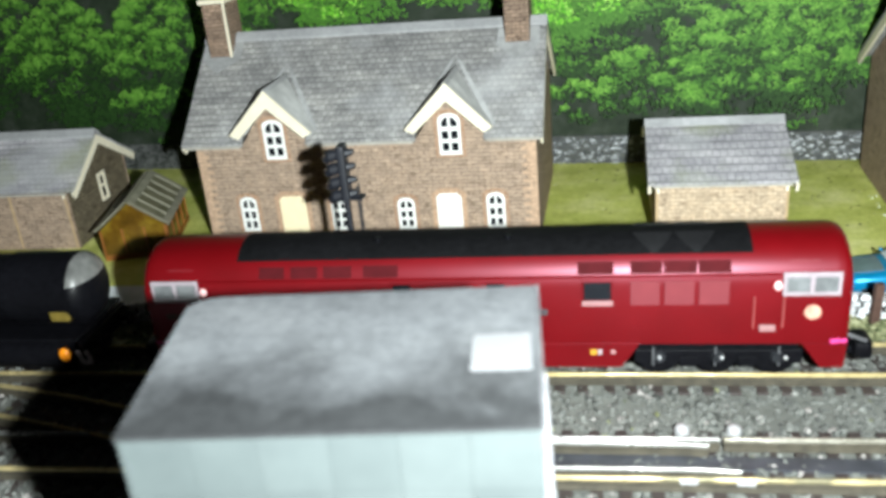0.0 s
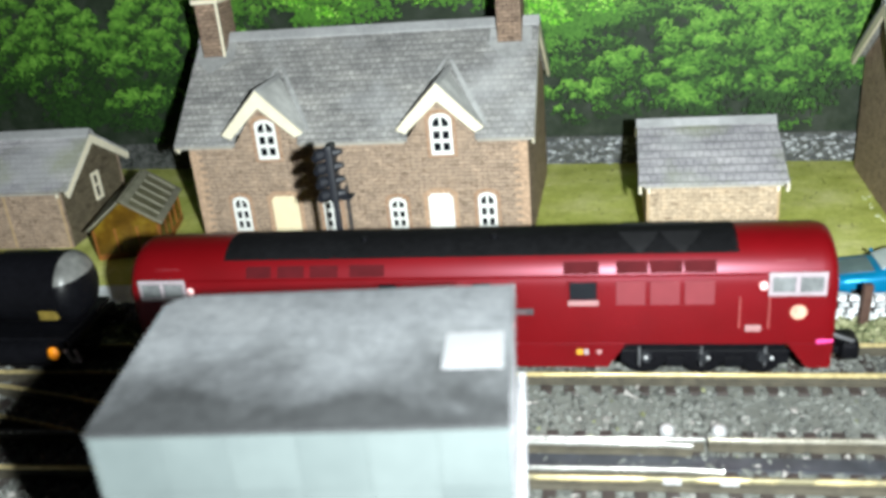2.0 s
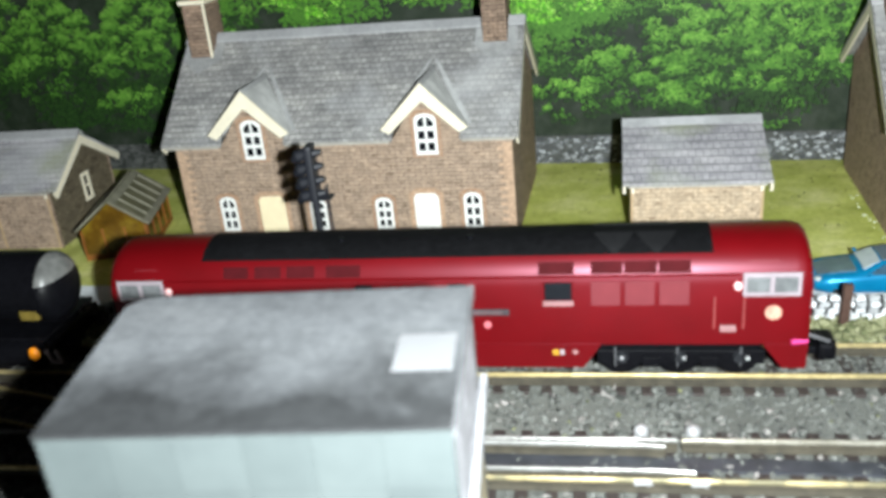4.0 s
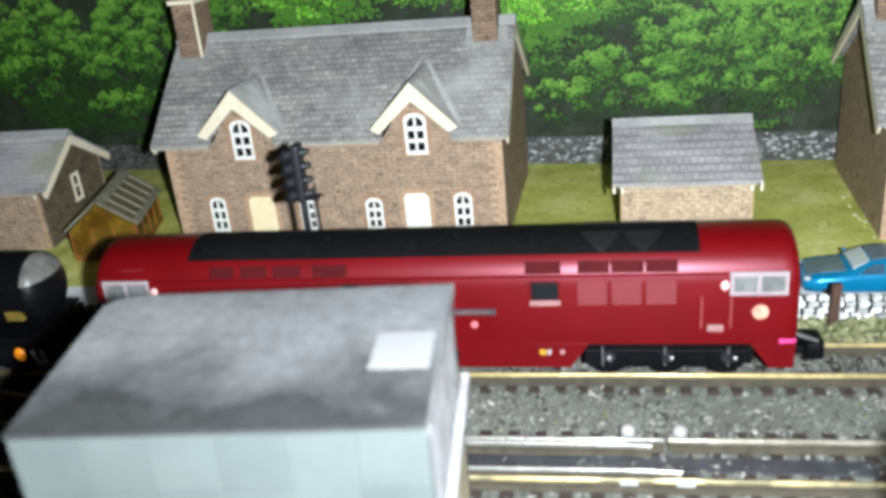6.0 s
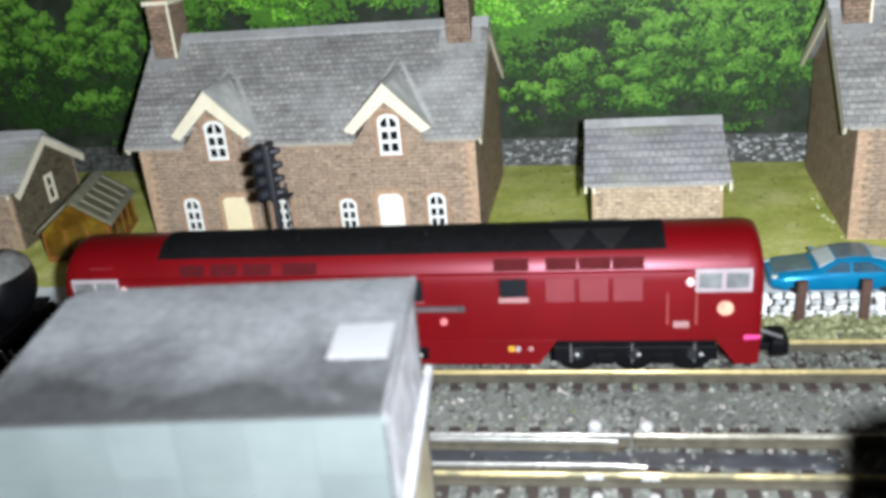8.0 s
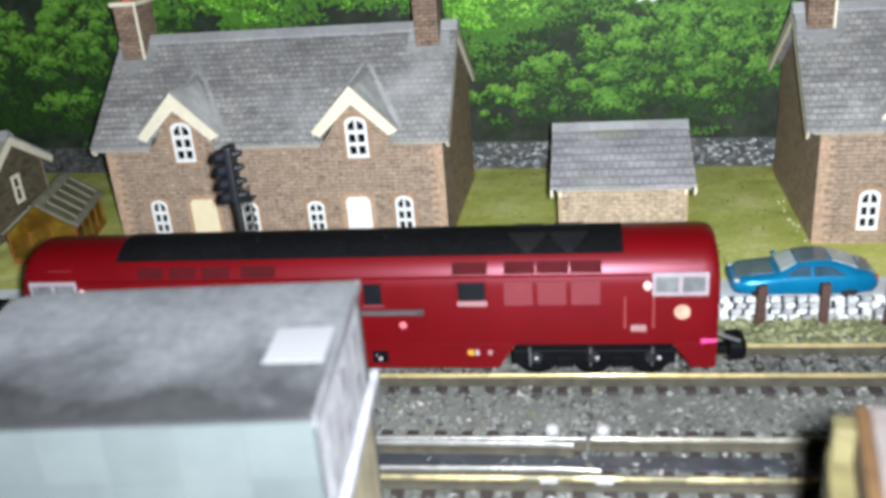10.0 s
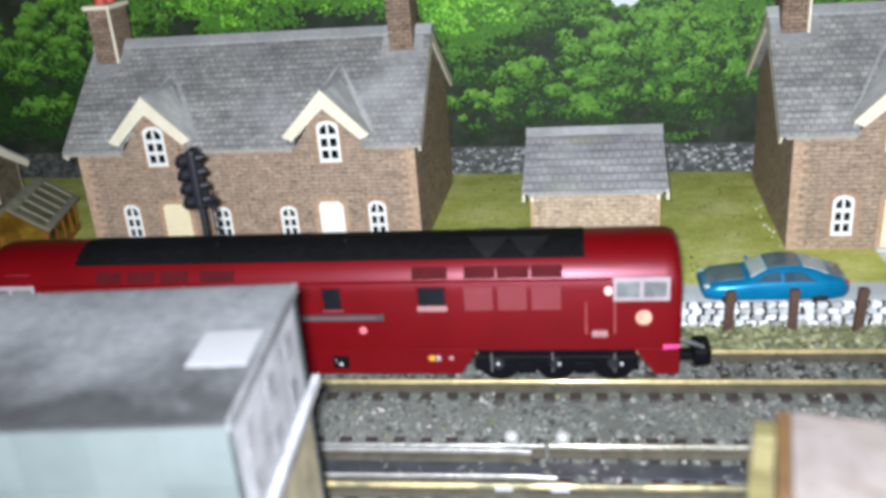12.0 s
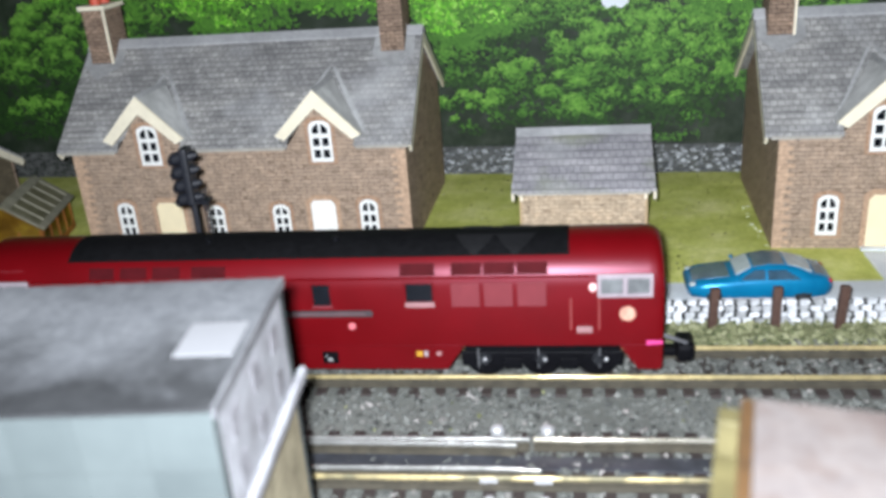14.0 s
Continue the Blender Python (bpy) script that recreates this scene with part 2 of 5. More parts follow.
# ---- ground ----
GRASS = Mat("olive_painted_grass_card", 0.75, spec=0.25)
g1 = GRASS.ramp(GRASS.noise(0.7, 6, 0.65), [(0.3, (0.40, 0.44, 0.09, 1)), (0.5, (0.55, 0.58, 0.155, 1)), (0.72, (0.74, 0.73, 0.31, 1))])
g2 = GRASS.ramp(GRASS.noise(7, 4, 0.7), [(0.3, (0.8, 0.82, 0.75, 1)), (0.7, (1.15, 1.12, 1.2, 1))])
GRASS.base(GRASS.mix(1.0, g1, g2, "MULTIPLY")).bump(GRASS.noise(1.3, 3, 0.5), 0.08, 0.6)
GRASS = GRASS.m
BALLAST_BED = speckled("grey_ballast_bed", (0.115, 0.118, 0.107, 1), (0.185, 0.19, 0.172, 1), 9, 0.85, bump=0.05, big=0.35)
ROAD = speckled("pale_grey_road_card", (0.70, 0.735, 0.76, 1), (0.80, 0.84, 0.87, 1), 5, 0.8, spec=0.2)
SCRUB = speckled("mossy_verge_scatter", (0.16, 0.17, 0.08, 1), (0.28, 0.29, 0.15, 1), 6, 0.9, bump=0.06)


def sheet(name, x0, x1, y0, y1, z, nx, ny, rough, material, label, category):
    bm = bmesh.new()
    bmesh.ops.create_grid(bm, x_segments=nx, y_segments=ny, size=0.5)
    for v in bm.verts:
        v.co = Vector((x0 + (v.co.x + 0.5) * (x1 - x0), y0 + (v.co.y + 0.5) * (y1 - y0), 0))
        v.co.z = z + rough * noise.noise(v.co * 1.1)
    ob = part(name, bm, material, smooth=40)
    return tagged(ob, label, category, kind="structure")


sheet("ground", -60, 80, -60, 60, -0.12, 60, 60, 0.0, BALLAST_BED, "grey ballast scatter spread over the flat baseboard", "ground")
sheet("track_bed", -14, 30, -12, 1.75, 0.0, 160, 60, 0.03, BALLAST_BED, "grey gritty ballast bed under the model tracks", "ballast")
sheet("lawn", -14, 30, 4.4, 16, -0.004, 120, 40, 0.035, GRASS, "olive green painted lawn sheet with faint wrinkles", "grass")
sheet("verge", -14, 30, 1.6, 2.75, 0.01, 160, 8, 0.05, SCRUB, "yellow-green mossy verge beside the track", "verge")
part_r = part_box("road", (-14, 30, 2.61, 4.42, -0.1, 0.03), ROAD, bevel=0.01)
tagged(part_r, "pale grey card road with a smooth surface", "road", kind="structure")
path = part_box("garden_path", (19.75, 20.65, 4.40, 5.95, -0.1, 0.036), ROAD, bevel=0.01)
tagged(path, "pale grey garden path leading to a cottage door", "path", kind="structure")


# ---- cottage ----
def arch(x0, x1, z0, z1, rise=0.16, n=8):
    """A window outline with a rounded head."""
    pts = [(x0, z0), (x1, z0)]
    for i in range(n + 1):
        a = math.pi * i / n
        pts.append(((x0 + x1) / 2 + (x1 - x0) / 2 * math.cos(a), z1 - rise + rise * math.sin(a)))
    return pts


def window(parent, cx, z0, z1, w, y=0.0, to3=None):
    """A white arched window with two columns of three dark panes, set in the wall."""
    to3 = to3 or (lambda a, b, d: (a, y + d, b))
    win = new("window")
    win.parent = parent
    tagged(win, "white arched window with six dark panes")
    x0, x1 = cx - w / 2, cx + w / 2
    b = 0.075
    holes = []
    h = z1 - z0
    inner = w / 2 - b - 0.03
    for s in (-1, 1):
        xa, xb = (cx - 0.03 - inner, cx - 0.03) if s < 0 else (cx + 0.03, cx + 0.03 + inner)
        holes.append([(xa, z0 + 0.1), (xb, z0 + 0.1), (xb, z0 + 0.1 + h * 0.2), (xa, z0 + 0.1 + h * 0.2)])
        holes.append([(xa, z0 + h * 0.38), (xb, z0 + h * 0.38), (xb, z0 + h * 0.58), (xa, z0 + h * 0.58)])
        zt = z0 + h * 0.68
        if s < 0:
            holes.append([(xa, zt), (xb, zt), (xb, z1 - b), (xb - inner * 0.5, z1 - b - 0.05), (xa, zt + 0.12)])
        else:
            holes.append([(xa, zt), (xb, zt), (xb, zt + 0.12), (xa + inner * 0.5, z1 - b - 0.05), (xa, z1 - b)])
    bm = bmesh.new()
    plate(bm, arch(x0, x1, z0, z1), holes, 0.04, lambda a, c, d: to3(a, c, d - 0.02))
    part("frame", bm, WHITE_FRAME, win)
    for hole in holes:
        bm = bmesh.new()
        m = 0.012
        ax, az = sum(p[0] for p in hole) / len(hole), sum(p[1] for p in hole) / len(hole)
        plate(bm, [(p[0] + (m if p[0] > ax else -m), p[1] + (m if p[1] > az else -m)) for p in hole], (), 0.02, lambda a, c, d: to3(a, c, d + 0.022))
        part("pane", bm, PANE, win)
    return win


def quoins(parent, x, side, z1, y, brick=QUOIN, z0=0.0):
    """Alternate long and short corner blocks, one loose piece each."""
    z, i = z0, 0
    while z < z1 - 0.1:
        h = 0.105
        l = (0.36 if i % 2 else 0.22) + rng.uniform(-0.03, 0.03)
        a, b = (x, x + l) if side > 0 else (x - l, x)
        q = part_box("quoin", (a, b, y - 0.014, y + 0.03, z + 0.008, z + h - 0.008), brick, parent)
        z += h
        i += 1


def slope(bm, x0, x1, y0, z0, y1, z1, thick):
    """A roof slab from eave (y0, z0) to ridge (y1, z1)."""
    n = Vector((0, -(z1 - z0), y1 - y0)).normalized() * thick * (1 if y1 > y0 else -1)
    ring = [(y0, z0), (y1, z1), (y1 - n.y, z1 - n.z), (y0 - n.y, z0 - n.z)]
    loft(bm, [[(x, *p) for p in ring] for x in (x0, x1)])


def bargeboard(parent, x, y0, z0, y1, z1, width=0.2, thick=0.07, name="bargeboard"):
    """A cream board under the edge of a roof slope, in the plane of a gable."""
    d = Vector((y1 - y0, z1 - z0))
    n = Vector((-d.y, d.x)).normalized()
    if n.y > 0:
        n = -n
    n = n * width
    bm = bmesh.new()
    plate(bm, [(y0, z0), (y1, z1), (y1 + n.x * 0 , z1 - width * 1.35), (y0 + n.x, z0 + n.y)], (), thick, lambda a, b, dd: (x + dd, a, b))
    return part(name, bm, CREAM, parent)


def cottage(at, turn, label):
    W, D, ZE, ZR = 8.95, 5.25, 2.82, 5.03
    ZRE = 3.22  # the rear eave stands higher than the front one
    yr = D / 2
    c = thing("cottage", label, "house", at, turn, group="cottages behind the line")
    wins = [(2.22, 2.36, 3.42, 0.56), (6.82, 2.36, 3.42, 0.56)]
    gwins = [(1.19, 0.34, 1.34, 0.47), (3.72, 0.34, 1.24, 0.46), (5.52, 0.34, 1.24, 0.46), (7.86, 0.34, 1.34, 0.47)]
    doors = [(2.44, 1.33, 0.74), (6.66, 1.33, 0.66)]
    holes = [arch(x - w / 2, x + w / 2, a, b) for x, a, b, w in wins + gwins]
    outline = [(0, 0)]
    for x, top, w in doors:
        outline += [(x - w / 2, 0), (x - w / 2, top), (x + w / 2, top), (x + w / 2, 0)]
    outline += [(W, 0), (W, ZE)]
    for cx in (6.82, 2.22):
        outline += [(cx + 0.85, ZE + 0.02), (cx, 4.02), (cx - 0.85, ZE)]
    outline += [(0, ZE)]
    bm = bmesh.new()
    plate(bm, outline, holes, 0.12)
    part("wall", bm, BRICK, c, "brown printed brick front wall with two gables")
    for x in (0, W - 0.12):
        bm = bmesh.new()
        plate(bm, [(0.125, 0), (D, 0), (D, ZRE - 0.02), (yr, ZR - 0.1), (0.125, ZE + 0.02)], (), 0.12, lambda a, b, d, x=x: (x + d, a, b))
        part("wall", bm, BRICK, c, "brown printed brick gable wall")
    part_box("wall", (0.125, W - 0.125, D - 0.12, D - 0.002, 0, ZRE), BRICK, c)
    for x, a, b, w in wins + gwins:
        window(c, x, a, b, w)
        bm = bmesh.new()
        o, i2 = arch(x - w / 2 - 0.1, x + w / 2 + 0.1, a - 0.07, b + 0.1), arch(x - w / 2 - 0.002, x + w / 2 + 0.002, a, b)
        plate(bm, o, [i2], 0.03, lambda p, q, d: (p, d - 0.012, q))
        part("window_surround", bm, QUOIN, c)
    for (x, top, w), m, lab in zip(doors, (CREAM_DOOR, WHITE_DOOR), ("pale cream plank door", "white plank door")):
        bm = bmesh.new()
        h = w / 2
        plate(bm, [(x - h, 0.01), (x + h, 0.01), (x + h, top - 0.12), (x + h * 0.72, top), (x - h * 0.72, top), (x - h, top - 0.12)], (), 0.05, lambda p, q, d: (p, d + 0.015, q))
        part("door", bm, m, c, lab)
        bm = bmesh.new()
        plate(bm, [(x - h - 0.12, 0), (x - h, 0), (x - h, top - 0.12), (x - h * 0.72, top), (x + h * 0.72, top), (x + h, top - 0.12), (x + h, 0), (x + h + 0.12, 0), (x + h + 0.12, top), (x + h * 0.75, top + 0.14), (x - h * 0.75, top + 0.14), (x - h - 0.12, top)], (), 0.03, lambda p, q, d: (p, d - 0.012, q))
        part("door_surround", bm, QUOIN, c)
        part_box("step", (x - h - 0.1, x + h + 0.1, -0.2, -0.016, 0, 0.06), ROAD, c, bevel=0.01)
    quoins(c, 0.0, 1, ZE - 0.1, 0)
    quoins(c, W, -1, ZE - 0.1, 0)
    # main roof
    ov, orr, e = 0.33, 0.18, 0.12
    t = (ZR - ZE) / yr
    for y0, lab in ((-e, "grey slate front roof slope"), (D + e, "grey slate rear roof slope")):
        bm = bmesh.new()
        if y0 < 0:
            edge = [(-ov, -e)]
            for cx in (2.22, 6.82):
                edge += [(cx - 0.86, -e), (cx - 0.86, 0.13), (cx, 1.30), (cx + 0.86, 0.13), (cx + 0.86, -e)]
            edge += [(W + orr, -e), (W + orr, yr), (-ov, yr)]
            plate(bm, edge, (), 0.09, lambda a, b, d: (a, b, ZE + t * b + 0.12 - d))
        else:
            slope(bm, -ov, W + orr, y0, ZRE - 0.7 * e + 0.12, yr, ZR + 0.12, 0.09)
        part("roof_slope", bm, SLATE, c, lab)
    bm = bmesh.new()
    ring = [(yr - 0.2, ZR - 0.03), (yr, ZR + 0.165), (yr + 0.2, ZR - 0.03), (yr + 0.2, ZR - 0.07 + 0.1), (yr, ZR + 0.2), (yr - 0.2, ZR + 0.01)]
    loft(bm, [[(x, *p) for p in ring] for x in (-ov - 0.01, W + orr + 0.01)])
    part("ridge_tiles", bm, RIDGE, c, "paler grey ridge strip")
    for x in (-ov + 0.0, W + orr - 0.07):
        bargeboard(c, x, -e - 0.02, ZE - t * e + 0.02, yr, ZR + 0.02)
        bargeboard(c, x, D + e + 0.02, ZRE - 0.7 * e + 0.02, yr, ZR + 0.02)
    for g0, g1 in ((-0.2, 1.3), (3.14, 5.90), (7.74, W + 0.1)):
        part_box("gutter", (g0, g1, -e - 0.05, -e + 0.02, ZE - t * e - 0.0, ZE - t * e + 0.07), GUTTER, c, bevel=0.015)
    # gabled dormers that rise from the front wall
    for cx in (2.22, 6.82):
        half, zf, za = 1.04, 3.10, 4.21
        yend = (za - ZE) / t + 0.1
        for s in (-1, 1):
            bm = bmesh.new()
            v = [(cx, -0.24, za), (cx + s * half, -0.24, zf), (cx + s * half, 0.22, zf), (cx, yend, za)]
            top = [bm.verts.new(p) for p in v]
            bot = [bm.verts.new((p[0], p[1], p[2] - 0.09)) for p in v]
            bm.faces.new(top)
            bm.faces.new(bot[::-1])
            for i in range(4):
                bm.faces.new((top[i], top[(i + 1) % 4], bot[(i + 1) % 4], bot[i]))
            bmesh.ops.recalc_face_normals(bm, faces=bm.faces[:])
            part("dormer_roof", bm, DORMER_CARD, c, "plain grey dormer roof")
            # pale flashing strip along the valley
            bm = bmesh.new()
            nrm = Vector((0, -t, 1)).normalized() * 0.012
            pts = []
            for k, wd in ((0.06, 0.06), (0.97, 0.09)):
                px, py, pz = cx + s * half * (1 - k), 0.05 + (yend - 0.05) * k, 0
                for off in (0.0, wd * (3.0 if s > 0 and k < 0.5 else 1)):
                    xx = px + s * off
                    pts.append((xx, py, ZE + 0.12 + t * py + 0.003))
            a, b2, d2, c2 = [Vector(p) for p in pts]
            lo = [bm.verts.new(p) for p in (a, b2, c2, d2)]
            hi = [bm.verts.new(p + nrm) for p in (a, b2, c2, d2)]
            bm.faces.new(hi)
            bm.faces.new(lo[::-1])
            for i in range(4):
                bm.faces.new((lo[i], lo[(i + 1) % 4], hi[(i + 1) % 4], hi[i]))
            bmesh.ops.recalc_face_normals(bm, faces=bm.faces[:])
            part("valley_flashing", bm, LEAD, c)
        bm = bmesh.new()
        loft(bm, [[(cx - 0.09, y, z0 - 0.04), (cx, y, z0 + 0.05), (cx + 0.09, y, z0 - 0.04), (cx, y, z0 + 0.02)] for y, z0 in ((-0.25, za), (yend + 0.06, za))])
        part("dormer_ridge", bm, LEAD, c)
        bm = bmesh.new()
        plate(bm, [(cx - 1.10, zf + 0.02), (cx, za + 0.03), (cx + 1.10, zf + 0.02), (cx + 0.87, zf - 0.10), (cx, za - 0.42), (cx - 0.87, zf - 0.10)], (), 0.06, lambda p, q, d: (p + 0.02, d - 0.305, q))
        part("dormer_bargeboard", bm, CREAM, c, "cream chevron bargeboard")
    # chimneys
    for x0, x1 in ((-0.07, 0.56), (W - 0.86, W - 0.24)):
        st = new("chimney")
        st.parent = c
        y0, y1 = yr - 0.58, yr + 0.40
        part_box("brickwork", (x0, x1, y0, y1, ZR - 0.65, 6.1), CHIMNEY_BRICK, st, "brown brick stack")
        if x0 < 1:
            part_box("stack_edge", (x1 - 0.045, x1 + 0.012, y0 - 0.012, y0 + 0.04, ZR - 0.5, 6.1), CREAM, st)
        part_box("cap", (x0 - 0.07, x1 + 0.07, y0 - 0.07, y1 + 0.07, 6.104, 6.22), CREAM, st, "cream chimney cap", bevel=0.015)
        for yy in (y0 + 0.25, y1 - 0.25):
            bm = bmesh.new()
            cyl(bm, ((x0 + x1) / 2, yy, 6.224), ((x0 + x1) / 2, yy, 6.55), 0.15, 0.12)
            part("pot", bm, POT, st, "red clay chimney pot", smooth=40)
        bm = bmesh.new()
        fl = []
        for xx, yy in ((x0 - 0.22, y0 - 0.05), ((x0 + x1) / 2 - 0.05, y0 - 0.42), (x1 + 0.25, y0 - 0.05), (x1 + 0.25, yr - 0.21), (x0 - 0.22, yr - 0.21)):
            fl.append((xx, yy, ZE + 0.12 + t * yy))
        lo = [bm.verts.new(p) for p in fl]
        hi = [bm.verts.new((p[0], p[1] - 0.008, p[2] + 0.01)) for p in fl]
        bm.faces.new(hi)
        bm.faces.new(lo[::-1])
        for i in range(5):
            bm.faces.new((lo[i], lo[(i + 1) % 5], hi[(i + 1) % 5], hi[i]))
        bmesh.ops.recalc_face_normals(bm, faces=bm.faces[:])
        part("flashing", bm, LEAD, st, "pale lead flashing")
    return c


house = cottage((0.11, 7.08, 0), -1.8, "brown brick double cottage with grey slate roof and cream gables")
copy_thing(house, pose(17.77 * CM, 6.35 * CM, 0, 0, 0, -2.6))


# ---- sheds ----
def shed(label, at, turn, W, D, ZE, ZR, wall, roof, ov, gable_window=False, strips=(), gable=None):
    s = thing("shed", label, "shed", at, turn)
    yr = D / 2
    t = (ZR - ZE) / yr
    part_box("wall", (0, W, 0, 0.1, 0, ZE), wall, s)
    part_box("wall", (0, W, D - 0.1, D, 0, ZE), wall, s)
    for x in (0, W - 0.1):
        bm = bmesh.new()
        holes = []
        if gable_window and x > 0:
            holes = [[(1.75, 0.85), (2.02, 0.85), (2.02, 1.55), (1.75, 1.55)]]
        plate(bm, [(0.104, 0), (D - 0.104, 0), (D - 0.104, ZE), (yr, ZR - 0.12), (0.104, ZE)], holes, 0.1, lambda a, b, d, x=x: (x + d, a, b))
        part("wall", bm, gable or wall, s)
        if holes:
            win = new("window")
            win.parent = s
            bm = bmesh.new()
            plate(bm, [(1.68, 0.78), (2.09, 0.78), (2.09, 1.62), (1.68, 1.62)], [[(1.77, 0.88), (2.0, 0.88), (2.0, 1.2), (1.77, 1.2)], [(1.77, 1.26), (2.0, 1.26), (2.0, 1.52), (1.77, 1.52)]], 0.04, lambda a, b, d, x=x: (x + 0.1 - 0.01 + d, a, b))
            part("frame", bm, CREAM, win)
            part_box("pane", (x + 0.03, x + 0.06, 1.76, 2.01, 0.86, 1.54), PANE, win)
    e = 0.1
    for y0 in (-e, D + e):
        bm = bmesh.new()
        slope(bm, -ov, W + ov, y0, ZE - t * e + 0.1, yr, ZR + 0.1, 0.08)
        part("roof_slope", bm, roof, s, "grey slate roof slope")
    bm = bmesh.new()
    ring = [(yr - 0.2, ZR - 0.02), (yr, ZR + 0.145), (yr + 0.2, ZR - 0.02), (yr + 0.2, ZR + 0.03), (yr, ZR + 0.19), (yr - 0.2, ZR + 0.03)]
    loft(bm, [[(x, *p) for p in ring] for x in (-ov - 0.01, W + ov + 0.01)])
    part("ridge_tiles", bm, RIDGE, s, "pale grey ridge strip")
    for x in (-ov, W + ov - 0.06):
        bargeboard(s, x, -e - 0.02, ZE - t * e + 0.01, yr, ZR + 0.01, 0.19)
        bargeboard(s, x, D + e + 0.02, ZE - t * e + 0.01, yr, ZR + 0.01, 0.19)
    for a in strips:
        part_box("corner_strip", (a, a + 0.05, -0.02, -0.002, 0.01, ZE - 0.02), TAN_STRIP, s)
    part_box("fascia", (-0.05, W + 0.05, -e + 0.02, -e + 0.06, ZE - t * e - 0.03, ZE - t * e + 0.02), GUTTER, s)
    for k in (0, 3):
        part_box("eave_bracket", (0.02 + k * (W - 0.1) / 3, 0.08 + k * (W - 0.1) / 3, -0.06, -0.002, ZE - 0.2, ZE - 0.06), CREAM, s)
    return s


shed("small tan brick shed with mossy grey slate roof on the lawn", (11.85, 5.95, 0), -1.5, 2.98, 4.4, 1.72, 2.50, BRICK_TAN, SLATE_MOSSY, 0.18, strips=(0.0, 2.93))
shed("tan brick outhouse with slate roof and a cream gable window", (-9.9, 6.9, 0), 0.0, 6.05, 3.4, 1.72, 2.80, BRICK, SLATE_MOSSY, 0.3, True, strips=(4.3, 5.98), gable=BRICK_DARK)


# ---- foreground buildings ----
FLAT_ROOF = Mat("weathered_flat_roof_card", 0.7, spec=0.3)
fr = FLAT_ROOF.ramp(FLAT_ROOF.noise(0.75, 5, 0.6), [(0.3, (0.100, 0.103, 0.110, 1)), (0.5, (0.122, 0.126, 0.134, 1)), (0.68, (0.148, 0.152, 0.160, 1))])
# darker towards the front eave, with a ragged edge
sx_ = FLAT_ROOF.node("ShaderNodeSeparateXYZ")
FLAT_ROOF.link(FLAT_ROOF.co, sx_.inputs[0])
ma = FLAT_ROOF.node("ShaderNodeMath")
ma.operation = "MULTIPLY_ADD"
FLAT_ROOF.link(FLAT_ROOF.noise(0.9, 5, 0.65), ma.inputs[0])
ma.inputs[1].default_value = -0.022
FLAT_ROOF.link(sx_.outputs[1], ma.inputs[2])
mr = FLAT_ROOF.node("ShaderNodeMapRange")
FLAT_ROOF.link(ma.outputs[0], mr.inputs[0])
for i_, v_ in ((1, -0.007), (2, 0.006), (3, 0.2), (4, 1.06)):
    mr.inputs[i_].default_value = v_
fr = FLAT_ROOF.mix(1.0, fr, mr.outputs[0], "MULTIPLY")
FLAT_ROOF.base(FLAT_ROOF.mix(1.0, fr, FLAT_ROOF.ramp(FLAT_ROOF.noise(8, 4, 0.7), [(0.3, (0.74, 0.74, 0.75, 1)), (0.7, (1.16, 1.16, 1.16, 1))]), "MULTIPLY"))
FLAT_ROOF.bump(FLAT_ROOF.noise(5, 4, 0.7), 0.02, 0.3)
FLAT_ROOF = FLAT_ROOF.m
# lamp fall-off evened out in the colours: front wall darkened, right side lightened
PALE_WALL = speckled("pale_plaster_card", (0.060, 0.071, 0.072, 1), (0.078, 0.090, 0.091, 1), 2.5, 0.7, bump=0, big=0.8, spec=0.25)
PALE_PANEL = Mat("pale_panel_print", 0.7, spec=0.25)
oi_ = PALE_PANEL.t.nodes.new("ShaderNodeObjectInfo")
PALE_PANEL.base(PALE_PANEL.mix(1.0, PALE_PANEL.ramp(oi_.outputs["Random"], [(0.0, (0.060, 0.071, 0.072, 1)), (1.0, (0.072, 0.084, 0.085, 1))]), PALE_PANEL.ramp(PALE_PANEL.noise(1.1, 4, 0.6), [(0.3, (0.85, 0.86, 0.87, 1)), (0.7, (1.1, 1.1, 1.1, 1))]), "MULTIPLY"))
PALE_PANEL = PALE_PANEL.m
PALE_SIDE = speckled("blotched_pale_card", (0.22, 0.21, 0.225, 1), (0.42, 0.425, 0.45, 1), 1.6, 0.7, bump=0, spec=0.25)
PALE_EDGE = speckled("worn_grey_edge_card", (0.10, 0.10, 0.108, 1), (0.19, 0.19, 0.20, 1), 2.0, 0.7, bump=0, spec=0.25)
STONE_CARD = speckled("yellow_stone_card", (0.20, 0.165, 0.10, 1), (0.40, 0.345, 0.23, 1), 2.4, 0.8, bump=0.02)
PAPER = plain("white_paper_label", (0.205, 0.205, 0.215, 1), 0.6, vary=0.03)

